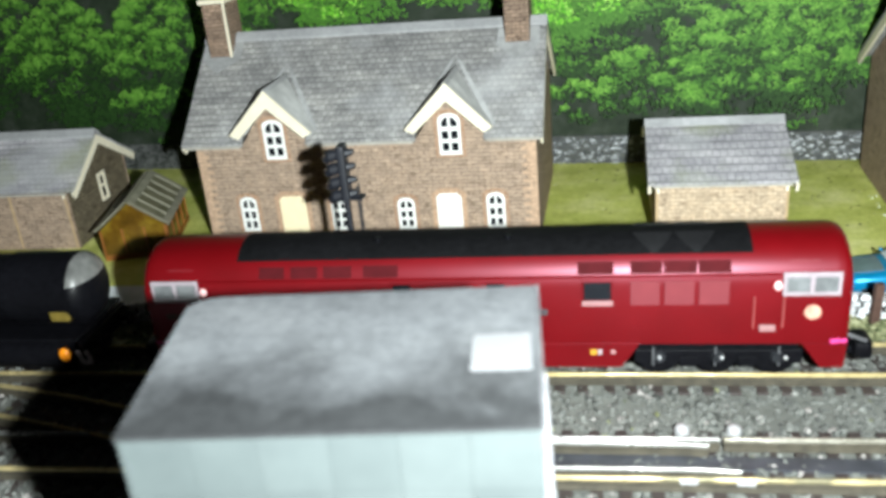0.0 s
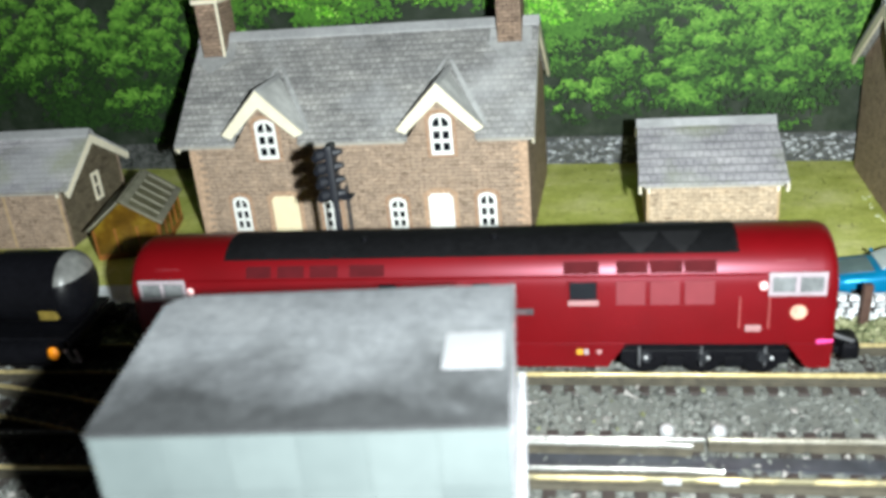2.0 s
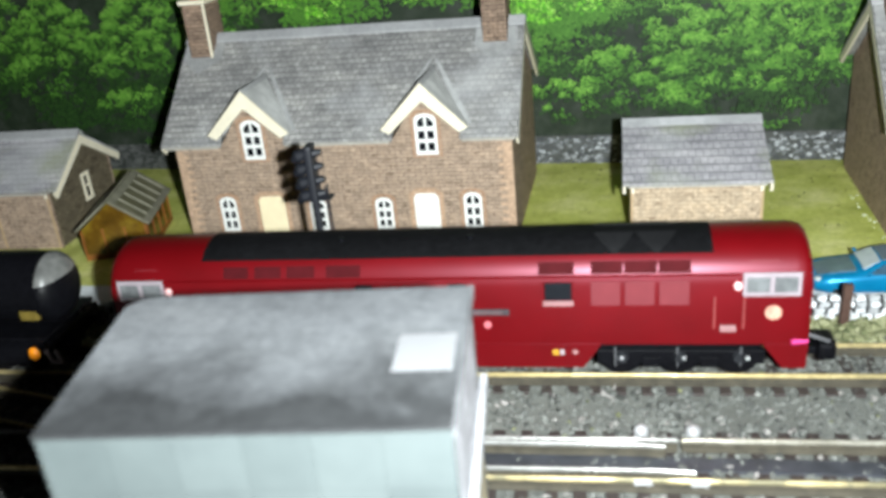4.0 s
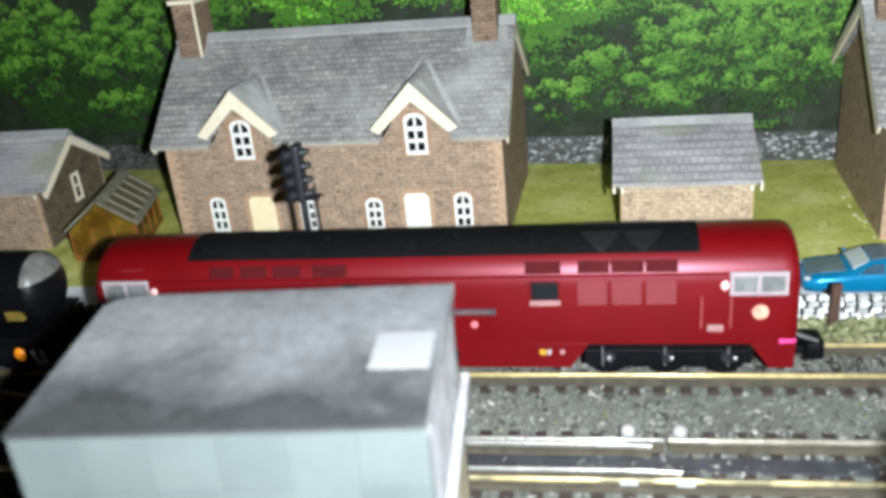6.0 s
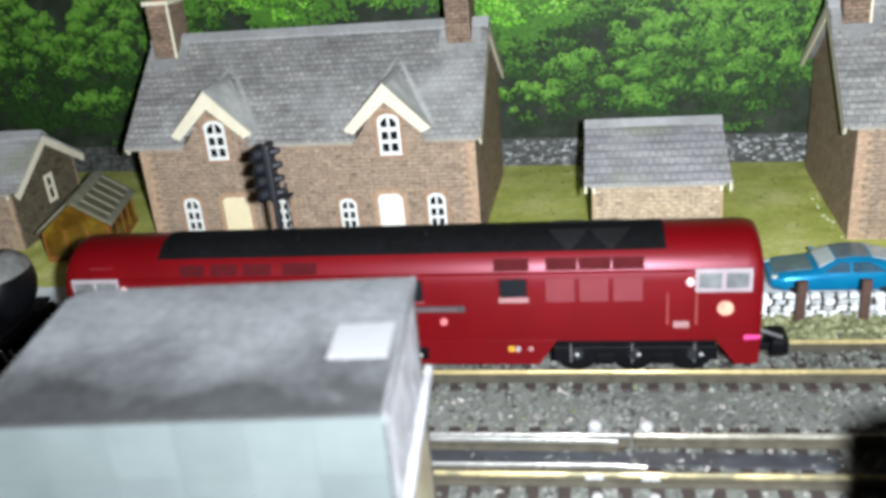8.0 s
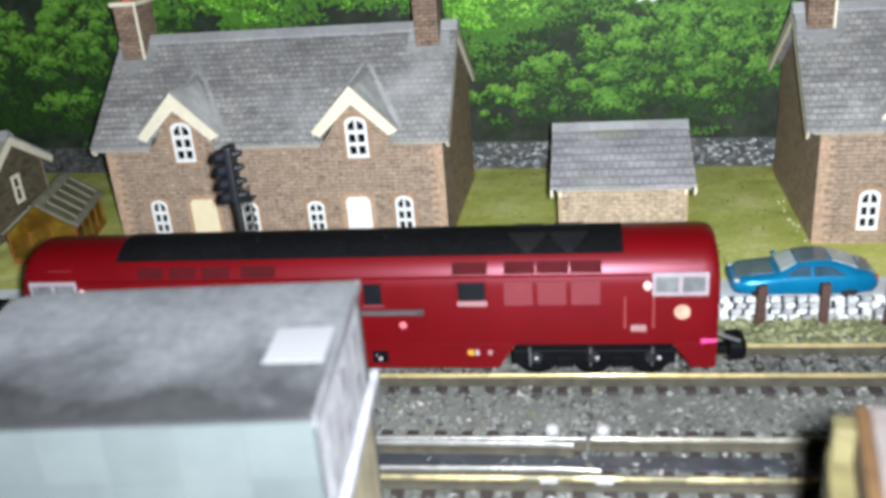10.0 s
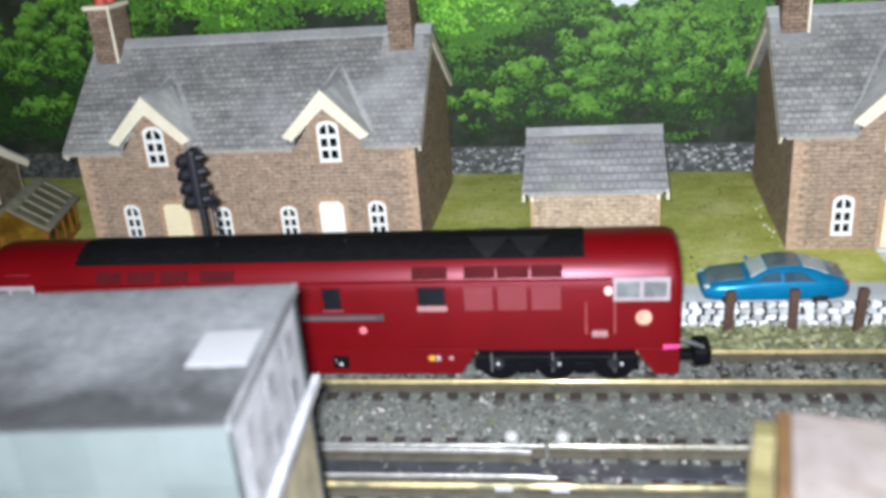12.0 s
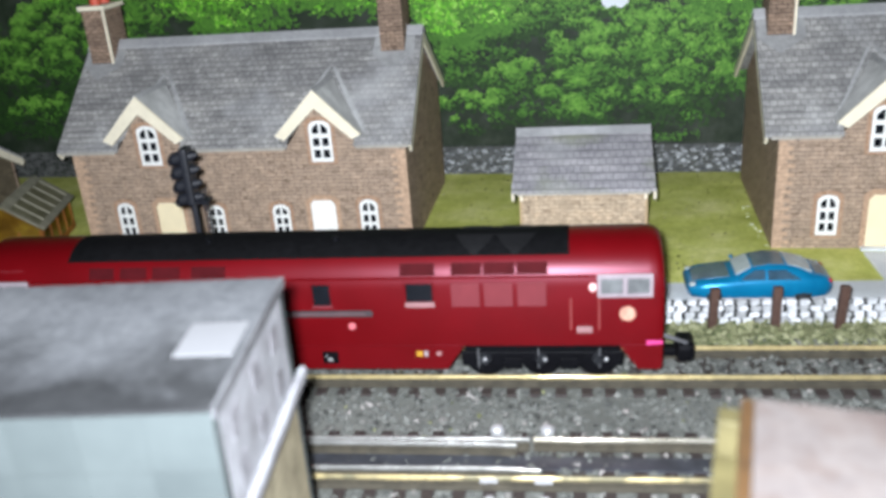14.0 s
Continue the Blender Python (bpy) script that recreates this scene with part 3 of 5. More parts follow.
X0, X1, Y0, Y1, ZT = -3.88, 0.0, 0.0, 2.72, 4.58
shop = thing("flat_roofed_building", "pale walled building with a weathered grey flat roof", "building", (9.90, -7.69, 0), 4.0)
bm = bmesh.new()
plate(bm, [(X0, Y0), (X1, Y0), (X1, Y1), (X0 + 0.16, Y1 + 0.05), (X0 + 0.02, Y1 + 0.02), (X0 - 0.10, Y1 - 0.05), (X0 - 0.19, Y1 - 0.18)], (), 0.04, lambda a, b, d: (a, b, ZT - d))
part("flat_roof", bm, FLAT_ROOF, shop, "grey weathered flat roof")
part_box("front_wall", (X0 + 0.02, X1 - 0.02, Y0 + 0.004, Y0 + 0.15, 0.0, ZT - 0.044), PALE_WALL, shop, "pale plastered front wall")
for i in range(6):
    for z0, z1 in ((ZT - 0.64, ZT - 0.05), (ZT - 1.24, ZT - 0.652)):
        xx = X0 + 0.06 + i * 0.635
        part_box("front_panel", (xx, xx + 0.632, Y0 - 0.004, Y0 - 0.001, z0, z1), PALE_PANEL, shop)
part_box("back_wall", (X0 + 0.4, X1 - 0.02, Y1 - 0.15, Y1 - 0.003, 0.0, ZT - 0.044), PALE_WALL, shop)
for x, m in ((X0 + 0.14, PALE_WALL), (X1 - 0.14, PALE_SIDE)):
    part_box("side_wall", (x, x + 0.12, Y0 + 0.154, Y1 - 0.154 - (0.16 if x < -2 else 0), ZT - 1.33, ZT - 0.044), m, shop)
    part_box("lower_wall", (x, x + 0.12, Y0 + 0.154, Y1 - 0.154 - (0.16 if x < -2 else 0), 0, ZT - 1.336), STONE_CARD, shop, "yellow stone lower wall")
SIDE_PANE = plain("greyed_window_print", (0.19, 0.185, 0.20, 1), 0.6, vary=0.4, scale=4)
for i in range(3):
    for zz in (ZT - 0.62, ZT - 1.16):
        part_box("side_window", (X1 - 0.022, X1 - 0.014, 0.42 + i * 0.78, 0.70 + i * 0.78, zz, zz + 0.30), SIDE_PANE, shop, "faded grey printed window")
part_box("cornice", (X1 - 0.016, X1 + 0.08, Y0 - 0.02, Y1 + 0.2, ZT - 1.42, ZT - 1.28), PALE_SIDE, shop, "white cornice strip", bevel=0.02)
part_box("parapet_edge", (X1 - 0.015, X1 + 0.02, Y0, Y1, ZT - 0.10, ZT + 0.01), PALE_EDGE, shop)
lab = part_box("paper_label", (-0.68, -0.085, 0.94, 1.62, 0.001, 0.012), PAPER)
lab.location, lab.rotation_euler = Vector((9.90, -7.69, ZT)) * CM, (0, 0, radians(4.0))
tagged(lab, "blank white paper label lying on the flat roof", "label")

PINK = Mat("blotched_pink_card", 0.7, spec=0.3)
blot = PINK.ramp(PINK.noise(0.8, 5, 0.65), [(0.34, (0.053, 0.037, 0.034, 1)), (0.44, (0.090, 0.074, 0.069, 1)), (0.52, (0.102, 0.090, 0.087, 1)), (0.60, (0.081, 0.063, 0.057, 1)), (0.68, (0.115, 0.104, 0.094, 1))])
PINK.base(PINK.mix(1.0, blot, PINK.ramp(PINK.noise(4, 4, 0.7), [(0.3, (0.82, 0.8, 0.8, 1)), (0.7, (1.08, 1.07, 1.05, 1))]), "MULTIPLY"))
PINK = PINK.m
# yellow cream with shade mixed into its colour, as the torch stays put
DIM_CREAM = speckled("half_shaded_cream_card", (0.05, 0.041, 0.012, 1), (0.10, 0.084, 0.032, 1), 2.5, 0.7, bump=0)
DARK_BROWN = plain("dark_brown_fascia_card", (0.05, 0.025, 0.008, 1), 0.6, vary=0.3)
hall = thing("brick_building", "building with blotched pink roof, brown eave and cream side wall", "building", (14.43, -7.57, 0), -12.0)
hx, hy, hz = 0.0, 0.0, 4.65
part_box("roof", (hx, hx + 7, hy - 6, hy, hz - 0.10, hz), PINK, hall, "blotched pink roof", bevel=0.02)
part_box("fascia", (hx - 0.10, hx - 0.004, hy - 6, hy + 0.01, hz - 0.42, hz - 0.03), DARK_BROWN, hall, "dark brown eave board")
part_box("side_wall", (hx - 0.28, hx + 0.2, hy - 5.9, hy - 0.05, 0, hz - 0.424), DIM_CREAM, hall, "cream side wall darkened for shade")
part_box("corner_post", (hx - 0.27, hx - 0.104, hy - 0.28, hy - 0.06, hz - 0.42, hz - 0.08), DIM_CREAM, hall, "cream corner post under the eave, darkened for shade", bevel=0.02)
part_box("back_wall", (hx + 0.204, hx + 6.9, hy - 0.30, hy - 0.02, 0, hz - 0.104), BRICK, hall)
part_box("buttress", (hx - 0.48, hx - 0.284, hy - 5.5, hy - 0.55, 0, hz - 0.85), DIM_CREAM, hall, "cream lean-to base darkened for shade", bevel=0.04)

# ---- greenhouse ----
GLASS = Mat("dusty_brown_glazing", 0.3, spec=0.4)
GLASS.base(GLASS.ramp(GLASS.noise(2, 4, 0.6), [(0.3, (0.085, 0.08, 0.045, 1)), (0.7, (0.17, 0.16, 0.10, 1))]))
GLASS = GLASS.m
AMBER = Mat("amber_tinted_glazing", 0.25, spec=0.5)
AMBER.base(AMBER.ramp(AMBER.noise(1.3, 4, 0.6), [(0.3, (0.05, 0.024, 0.003, 1)), (0.5, (0.12, 0.062, 0.007, 1)), (0.72, (0.27, 0.19, 0.018, 1))]))
AMBER = AMBER.m
ORANGE_BASE = speckled("orange_brown_card", (0.20, 0.06, 0.005, 1), (0.32, 0.12, 0.015, 1), 1.6, 0.6)
GREY_FRAME = plain("grey_plastic_frame", (0.23, 0.218, 0.165, 1), 0.5, vary=0.25)
gh = thing("greenhouse", "small greenhouse with grey roof bars, amber glazing and orange base", "greenhouse", (-1.72, 6.25, 0), 13)
gw, gl, ge, gr = 0.88, 2.5, 0.88, 1.56
for dims in ((-gw, gw, -0.06, 0.0, 0, 0.16), (-gw, gw, gl, gl + 0.06, 0, 0.16), (-gw, -gw + 0.06, 0.004, gl - 0.004, 0, 0.16), (gw - 0.06, gw, 0.004, gl - 0.004, 0, 0.16)):
    part_box("base_wall", dims, ORANGE_BASE, gh, "orange base strip")
for y in (-0.05, gl + 0.01):
    bm = bmesh.new()
    plate(bm, [(-gw + 0.02, 0.164), (gw - 0.02, 0.164), (gw - 0.02, ge), (0, gr), (-gw + 0.02, ge)], (), 0.03, lambda a, b, d, y=y: (a, y + d, b))
    part("gable_glass", bm, AMBER, gh, "amber gable glazing")
    for x in (-gw, -gw * 0.36, gw * 0.3, gw - 0.06):
        part_box("glazing_bar", (x, x + 0.06, y - 0.03, y - 0.002, 0.166, ge - 0.01), ORANGE_BASE, gh)
for x in (-gw + 0.02, gw - 0.05):
    part_box("side_glass", (x, x + 0.03, 0.006, gl - 0.006, 0.164, ge - 0.04), AMBER, gh, "amber side glazing")
for i in range(5):
    y = 0.02 + i * (gl - 0.1) / 4
    part_box("glazing_bar", (gw - 0.018, gw + 0.01, y, y + 0.06, 0.166, ge - 0.05), ORANGE_BASE, gh)
for s in (-1, 1):
    bm = bmesh.new()
    e, r = Vector((s * (gw + 0.08), 0, ge - 0.03)), Vector((0, 0, gr + 0.02))
    n = Vector((s * (gr - ge), 0, gw)).normalized() * 0.03
    loft(bm, [[(p.x, y, p.z) for p in (e, r, r + n, e + n)] for y in (-0.08, gl + 0.08)])
    part("roof_glass", bm, GLASS, gh, "dull brown roof glazing")
    for i in range(6):
        y = -0.12 + i * (gl + 0.10) / 5
        wd = 0.16 if i in (0, 5) else 0.06
        bm = bmesh.new()
        loft(bm, [[(p.x, yy, p.z) for p in (e + n, r + n, r + 2.2 * n, e + 2.2 * n)] for yy in (y, y + wd)])
        part("glazing_bar", bm, GREY_FRAME, gh)
    for k in (0.0, 0.84):
        a = e.lerp(r, k)
        b = e.lerp(r, k + 0.16)
        bm = bmesh.new()
        loft(bm, [[(p.x, yy, p.z) for p in (a + n, b + n, b + 2.6 * n, a + 2.6 * n)] for yy in (-0.12, gl + 0.12)])
        part("roof_rail", bm, GREY_FRAME, gh)

# ---- colour light signal beside the line ----
SIGNAL = plain("dark_blue_black_signal_paint", (0.010, 0.011, 0.016, 1), 0.5, vary=0.2)
sg = thing("railway_signal", "dark colour light signal with hooded lamps on a post", "signal", (5.48, 2.2, 0))
bm = bmesh.new()
cyl(bm, (0, 0, 0), (0, 0, 3.05), 0.075, 0.065)
part("post", bm, SIGNAL, sg, smooth=40)
part_box("base", (-0.2, 0.2, -0.2, 0.2, 0, 0.12), SIGNAL, sg, bevel=0.03)
lad = new("ladder")
lad.parent = sg
for y in (-0.09, 0.06):
    part_box("stile", (0.24, 0.27, y, y + 0.03, 0.1, 3.3), SIGNAL, lad)
for i in range(15):
    part_box("rung", (0.245, 0.265, -0.058, 0.058, 0.25 + i * 0.2, 0.275 + i * 0.2), SIGNAL, lad)
for z in (1.2, 2.2, 3.1):
    part_box("bracket", (0.05, 0.245, -0.02, 0.02, z, z + 0.03), SIGNAL, lad)
part_box("head", (-0.06, 0.10, -0.19, 0.19, 2.98, 4.16), SIGNAL, sg, bevel=0.05)
for i in range(4):
    z = 3.12 + i * 0.285
    bm = bmesh.new()
    cyl(bm, (-0.05, 0, z), (-0.22, 0, z - 0.05), 0.12, 0.135, 16)
    cyl(bm, (-0.22, 0, z - 0.05), (-0.34, 0, z - 0.15), 0.135, 0.07, 16)
    part("lamp_hood", bm, SIGNAL, sg, smooth=50)
    bm = bmesh.new()
    cyl(bm, (0.09, 0, z), (0.26, 0, z + 0.03), 0.10, 0.055, 14)
    part("lamp_back", bm, SIGNAL, sg, smooth=50)
part_box("platform", (0.08, 0.36, -0.16, 0.16, 3.02, 3.06), SIGNAL, sg)

# ---- tracks ----
RT = 0.285


def rail(parent, pts, mat=RAIL, w=0.075, label=""):
    """A rail with head, web and foot along a line of (x, y) points."""
    h = w / 2
    head = [(-h, -0.07), (h, -0.07), (h, -0.035), (h * 0.9, -0.018), (h * 0.66, -0.006), (h * 0.3, 0), (-h * 0.3, 0), (-h * 0.66, -0.006), (-h * 0.9, -0.018), (-h, -0.035)]
    web = [(-0.07, -0.235), (0.07, -0.235), (0.07, -0.205), (0.03, -0.185), (0.03, -0.071), (-0.03, -0.071), (-0.03, -0.185), (-0.07, -0.205)]
    out = None
    for name, prof, m in (("rail", head, mat), ("rail_web", web, RAIL_WEB)):
        rings = []
        for i, (x, y) in enumerate(pts):
            a, b = Vector(pts[max(i - 1, 0)]), Vector(pts[min(i + 1, len(pts) - 1)])
            d = (b - a).normalized()
            n = Vector((-d.y, d.x))
            rings.append([(x + n.x * p, y + n.y * p, RT + q) for p, q in prof])
        bm = bmesh.new()
        loft(bm, rings)
        ob = part(name, bm, m, out or parent, label if out is None else "dull brass rail web", smooth=35)
        out = out or ob
    return out


def sleeper_row(parent, centre, x0, x1, pitch, length=1.75, width=0.2):
    """Sleepers across a line whose middle is centre(x)."""
    me = None
    x = x0
    while x < x1:
        if me is None:
            bm = bmesh.new()
            box(bm, -width / 2, width / 2, -length / 2, length / 2, -0.06, 0.055, bevel=0.015)
            me = mesh_of("sleeper", bm, SLEEPER)
        ob = new("sleeper", me)
        ob.parent = parent
        d = centre(x + 0.1) - centre(x)
        ob.location = Vector((x + rng.uniform(-0.015, 0.015), centre(x), rng.uniform(-0.008, 0.006))) * CM
        ob.rotation_euler = (0, 0, math.atan2(d, 0.1) + rng.uniform(-0.02, 0.02))
        x += pitch


main = thing("railway_track", "model railway track with brass rails on brown sleepers", "track")
rail(main, [(-14, -0.02), (30, 0.07)])
rail(main, [(-14, 1.06), (30, 1.10)])
sleeper_row(main, lambda x: 0.55 + 0.002 * x, -9, 24, 0.445, 1.68)
near = thing("railway_track", "near model track with a turnout and shiny check rails", "track")
NS = 0.010  # the near track closes on the far one to the right


def skewed(pts):
    return [(x, y + NS * x) for x, y in pts]


rail(near, skewed([(-14, -2.02), (12.3, -2.02)]), STEEL)
rail(near, skewed([(12.36, -2.02), (30, -2.02)]), PALE_RAIL)
rail(near, skewed([(-14, -3.02), (30, -3.02)]), NEAR_RAIL)
rail(near, skewed([(4.0, -2.13), (9.0, -2.13), (11.6, -2.15), (12.1, -2.19)]), STEEL, 0.07, "bright steel closure rail")
rail(near, skewed([(6.0, -2.84), (7.0, -2.80), (11.9, -2.80), (12.5, -2.84)]), STEEL, 0.06, "bright steel check rail")
sleeper_row(near, lambda x: -2.5 + NS * x, -9, 24, 0.46, 1.95)
FROG = plain("black_turnout_plastic", (0.035, 0.037, 0.045, 1), 0.5, vary=0.4)
part_box("frog", (6.5, 15.4, -2.45, -2.09, 0.02, 0.075), FROG, near, "dark plastic turnout crossing", bevel=0.03)
CHROME_PIN = plain("shiny_white_metal_pin", (0.52, 0.52, 0.53, 1), 0.25, 0.4, vary=0.1)
for x in (11.75, 12.58):
    bm = bmesh.new()
    cyl(bm, (x, -1.50, 0.0), (x, -1.50, 0.16), 0.125, 0.125, 18)
    ball(bm, (x, -1.50, 0.16), 0.125, (1, 1, 0.7))
    part("pin", bm, CHROME_PIN, near, "shiny round headed pin", smooth=60)
    bm = bmesh.new()
    cyl(bm, (x, -3.27, 0.0), (x, -3.27, 0.13), 0.085, 0.085, 16)
    ball(bm, (x, -3.27, 0.13), 0.085, (1, 1, 0.6))
    part("pin", bm, CHROME_PIN, near, "shiny round headed pin", smooth=60)
    part_box("rail_joiner", (x - 0.17, x + 0.1, -2.952, -2.932, 0.17, 0.262), CHROME_PIN, near, "bright metal rail joiner", bevel=0.008)
# a line that leaves the near track towards the far one
loop = thing("railway_track", "diverging model track between the two lines", "track")
cen = lambda x: -2.5 + 2.0 / (1 + math.exp((x - 1.2) / 1.9))
xs = [-14 + i * 0.4 for i in range(52)]
rail(loop, [(x, cen(x) - 0.45) for x in xs if x < 3.5])
rail(loop, [(x, cen(x) + 0.45) for x in xs if x < 5.5])
sleeper_row(loop, cen, -6, 2.2, 0.46)

# ---- ballast stones ----
STONES = island("grey_ballast_stone", [(0.0, (0.048, 0.049, 0.047, 1)), (0.16, (0.087, 0.090, 0.084, 1)), (0.45, (0.131, 0.135, 0.124, 1)), (0.94, (0.165, 0.170, 0.157, 1)), (1.0, (0.331, 0.304, 0.291, 1))], 0.7, 0.5, grain=14)


def scatter(name, n, area, size, z, material, label, category, keep=None, flat=0.7, zj=0.03):
    """Loose angular stones, one mesh."""
    base = np.array([(1, 0, 0), (-1, 0, 0), (0, 1, 0), (0, -1, 0), (0, 0, 1), (0, 0, -1)], float)
    tri = [(0, 2, 4), (2, 1, 4), (1, 3, 4), (3, 0, 4), (2, 0, 5), (1, 2, 5), (3, 1, 5), (0, 3, 5)]
    verts, faces, k = [], [], 0
    while k < n:
        x, y = rng.uniform(area[0], area[1]), rng.uniform(area[2], area[3])
        if keep and not keep(x, y):
            n -= 1
            continue
        s = rng.uniform(*size) * (1.6 if rng.random() < 0.07 else 1)
        p = base * rng.uniform(0.6, 1.2, (6, 1)) * s + rng.normal(0, 0.18 * s, (6, 3))
        q, _ = np.linalg.qr(rng.normal(size=(3, 3)))
        p = p @ q.T
        p[:, 2] *= flat
        p += (x, y, z + rng.uniform(-zj, zj))
        verts.append(p)
        faces += [tuple(6 * k + i for i in t) for t in tri]
        k += 1
    ob = raw(name, np.concatenate(verts), faces, material)
    return tagged(ob, label, category, kind="stuff")


def off_rail(x, y):
    """Keeps stones off the rails, and mostly off the sleepers."""
    if any(abs(y - r) < 0.1 for r in (0.03, 1.08, -2.02 + NS * x, -3.02 + NS * x)):
        return False
    if x > 3 and -0.42 < y < 1.3 and abs((x + 9 + 0.2225) % 0.445 - 0.2225) < 0.11:
        return rng.random() < (0.5 if y < -0.27 else 0.15 if y < -0.05 else 0.9)
    if x > 3 and -3.47 < y - NS * x < -1.53 and abs((x + 9 + 0.23) % 0.46 - 0.23) < 0.11:
        return rng.random() < (0.5 if y - NS * x < -3.3 or y - NS * x > -1.75 else 0.22 if y - NS * x < -3.0 or y - NS * x > -2.1 else 0.65)
    if x > 3 and -2.95 < y < -2.08:
        return rng.random() < 0.55
    return True


scatter("ballast_stones", 19000, (-5, 22, -5.0, 1.75), (0.04, 0.075), 0.03, STONES, "loose grey ballast stones round the sleepers", "ballast", off_rail)
MOSS = island("green_scatter_crumb", [(0.0, (0.09, 0.105, 0.05, 1)), (0.5, (0.20, 0.208, 0.105, 1)), (1.0, (0.38, 0.38, 0.23, 1))], 0.9, 0.2, grain=12)
scatter("verge_scatter", 5200, (-6, 22, 1.45, 2.55), (0.04, 0.09), 0.06, MOSS, "yellow-green moss crumbs along the verge", "scatter", zj=0.05)
scatter("track_infill", 1500, (3, 22, 0.12, 1.0), (0.035, 0.065), 0.075, STONES, "grey-green ballast packed between the far rails", "ballast", zj=0.02)
scatter("ballast_moss", 130, (-5, 22, -4.5, 1.75), (0.03, 0.06), 0.05, MOSS, "green crumbs strewn among the ballast", "scatter", off_rail)

# ---- low stone wall and fence posts between verge and road ----
MORTAR = plain("dark_wall_core", (0.02, 0.02, 0.02, 1), 0.9)
low = thing("low_stone_wall", "low wall of pale rubble stones with dark joints", "wall", kind="structure")
part_box("core", (-12, 26, 2.50, 2.60, 0, 0.50), MORTAR, low)
RUBBLE_ONE = Mat("pale_rubble_single", 0.65, spec=0.3)
oi = RUBBLE_ONE.t.nodes.new("ShaderNodeObjectInfo")
RUBBLE_ONE.base(RUBBLE_ONE.mix(1.0, RUBBLE_ONE.ramp(oi.outputs["Random"], [(0.0, (0.30, 0.305, 0.31, 1)), (0.3, (0.55, 0.56, 0.58, 1)), (1.0, (0.82, 0.83, 0.86, 1))]), RUBBLE_ONE.ramp(RUBBLE_ONE.noise(9, 3), [(0.3, (0.7, 0.7, 0.7, 1)), (0.7, (1.1, 1.1, 1.1, 1))]), "MULTIPLY"))
stone_meshes = []
for i in range(8):
    bm = bmesh.new()
    vs = box(bm, -0.085, 0.085, -0.06, 0.06, -0.052, 0.052, bevel=0.03)
    for v in bm.verts:
        v.co += Vector(rng.uniform(-0.026, 0.026, 3))
    stone_meshes.append(mesh_of("stone", bm, RUBBLE_ONE.m))
for row in range(4):
    x = 12.9 + (0.1 if row % 2 else 0)
    while x < 20.8:
        st = new("stone", stone_meshes[rng.integers(8)])
        st.parent = low
        st.location = Vector((x, 2.48 + rng.uniform(-0.012, 0.012), 0.09 + row * 0.135)) * CM
        st.rotation_euler = (rng.uniform(-0.1, 0.1), rng.uniform(-0.12, 0.12), rng.uniform(-0.1, 0.1))
        x += 0.235 + rng.uniform(-0.03, 0.03)
# the wall goes on at the far left
for row in range(4):
    x = -2.4 + (0.1 if row % 2 else 0)
    while x < 2.2:
        st = new("stone", stone_meshes[rng.integers(8)])
        st.parent = low
        st.location = Vector((x, 2.48, 0.09 + row * 0.135)) * CM
        x += 0.235 + rng.uniform(-0.03, 0.03)
POST = speckled("brown_wood_post", (0.055, 0.026, 0.018, 1), (0.11, 0.058, 0.042, 1), 7, 0.75)
post0 = None
for i in range(-5, 8):
    x = 16.99 + (i - 3) * 1.205
    if post0 is None:
        post0 = thing("fence_post", "short square brown wooden fence post on the verge", "post", (x, 2.26, 0), 0, "posts along the line")
        part_box("post", (-0.085, 0.085, -0.07, 0.07, -0.02, 0.92), POST, post0, bevel=0.02)
    else:
        copy_thing(post0, Matrix.Translation(Vector((x, 2.26 + rng.uniform(-0.03, 0.03), 0)) * CM) @ pose(0, 0, 0, rng.uniform(-3, 3), rng.uniform(-2, 6), rng.uniform(-15, 15)))

copy_thing(post0, Matrix.Translation(Vector((-2.2, 2.13, 0)) * CM))

# ---- printed backscene of woodland with a dry stone wall ----
back = thing("backscene", "printed woodland backscene board with a dry stone wall", "backdrop", (10, 12.78, 0), -4.0, kind="structure")
CARD = Mat("woodland_print", 0.6, spec=0.3)
CARD.base(CARD.ramp(CARD.noise(1.2, 5, 0.7), [(0.3, (0.009, 0.018, 0.009, 1)), (0.5, (0.024, 0.036, 0.021, 1)), (0.7, (0.052, 0.060, 0.050, 1))]))
part_box("board", (-30, 30, 0.05, 0.25, -0.1, 14), CARD.m, back, "dark green woodland print")


def clumps(crowns, low=1.15):
    """Clumps of leaves (u, z, radius, light) packed inside crowns (u, z, half width, half height, count)."""
    out = []
    for u, z, ru, rz, n in crowns:
        for _ in range(n):
            a, r = rng.uniform(0, 2 * math.pi), math.sqrt(rng.uniform(0, 1))
            cu, cz = u + ru * r * math.cos(a), z + rz * r * math.sin(a)
            up = (cz - z) / rz * 0.75 - (cu - u) / ru * 0.25 + rng.uniform(-0.4, 0.45)
            # shade put into the print at the left: fewer light leaves, lowest down most
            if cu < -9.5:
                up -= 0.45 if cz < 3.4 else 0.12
            if cz > low:
                out.append((cu, cz, rng.uniform(0.17, 0.38), up))
    return sorted(out, key=lambda g: -g[1] + 0.9 * rng.uniform(-1, 1))


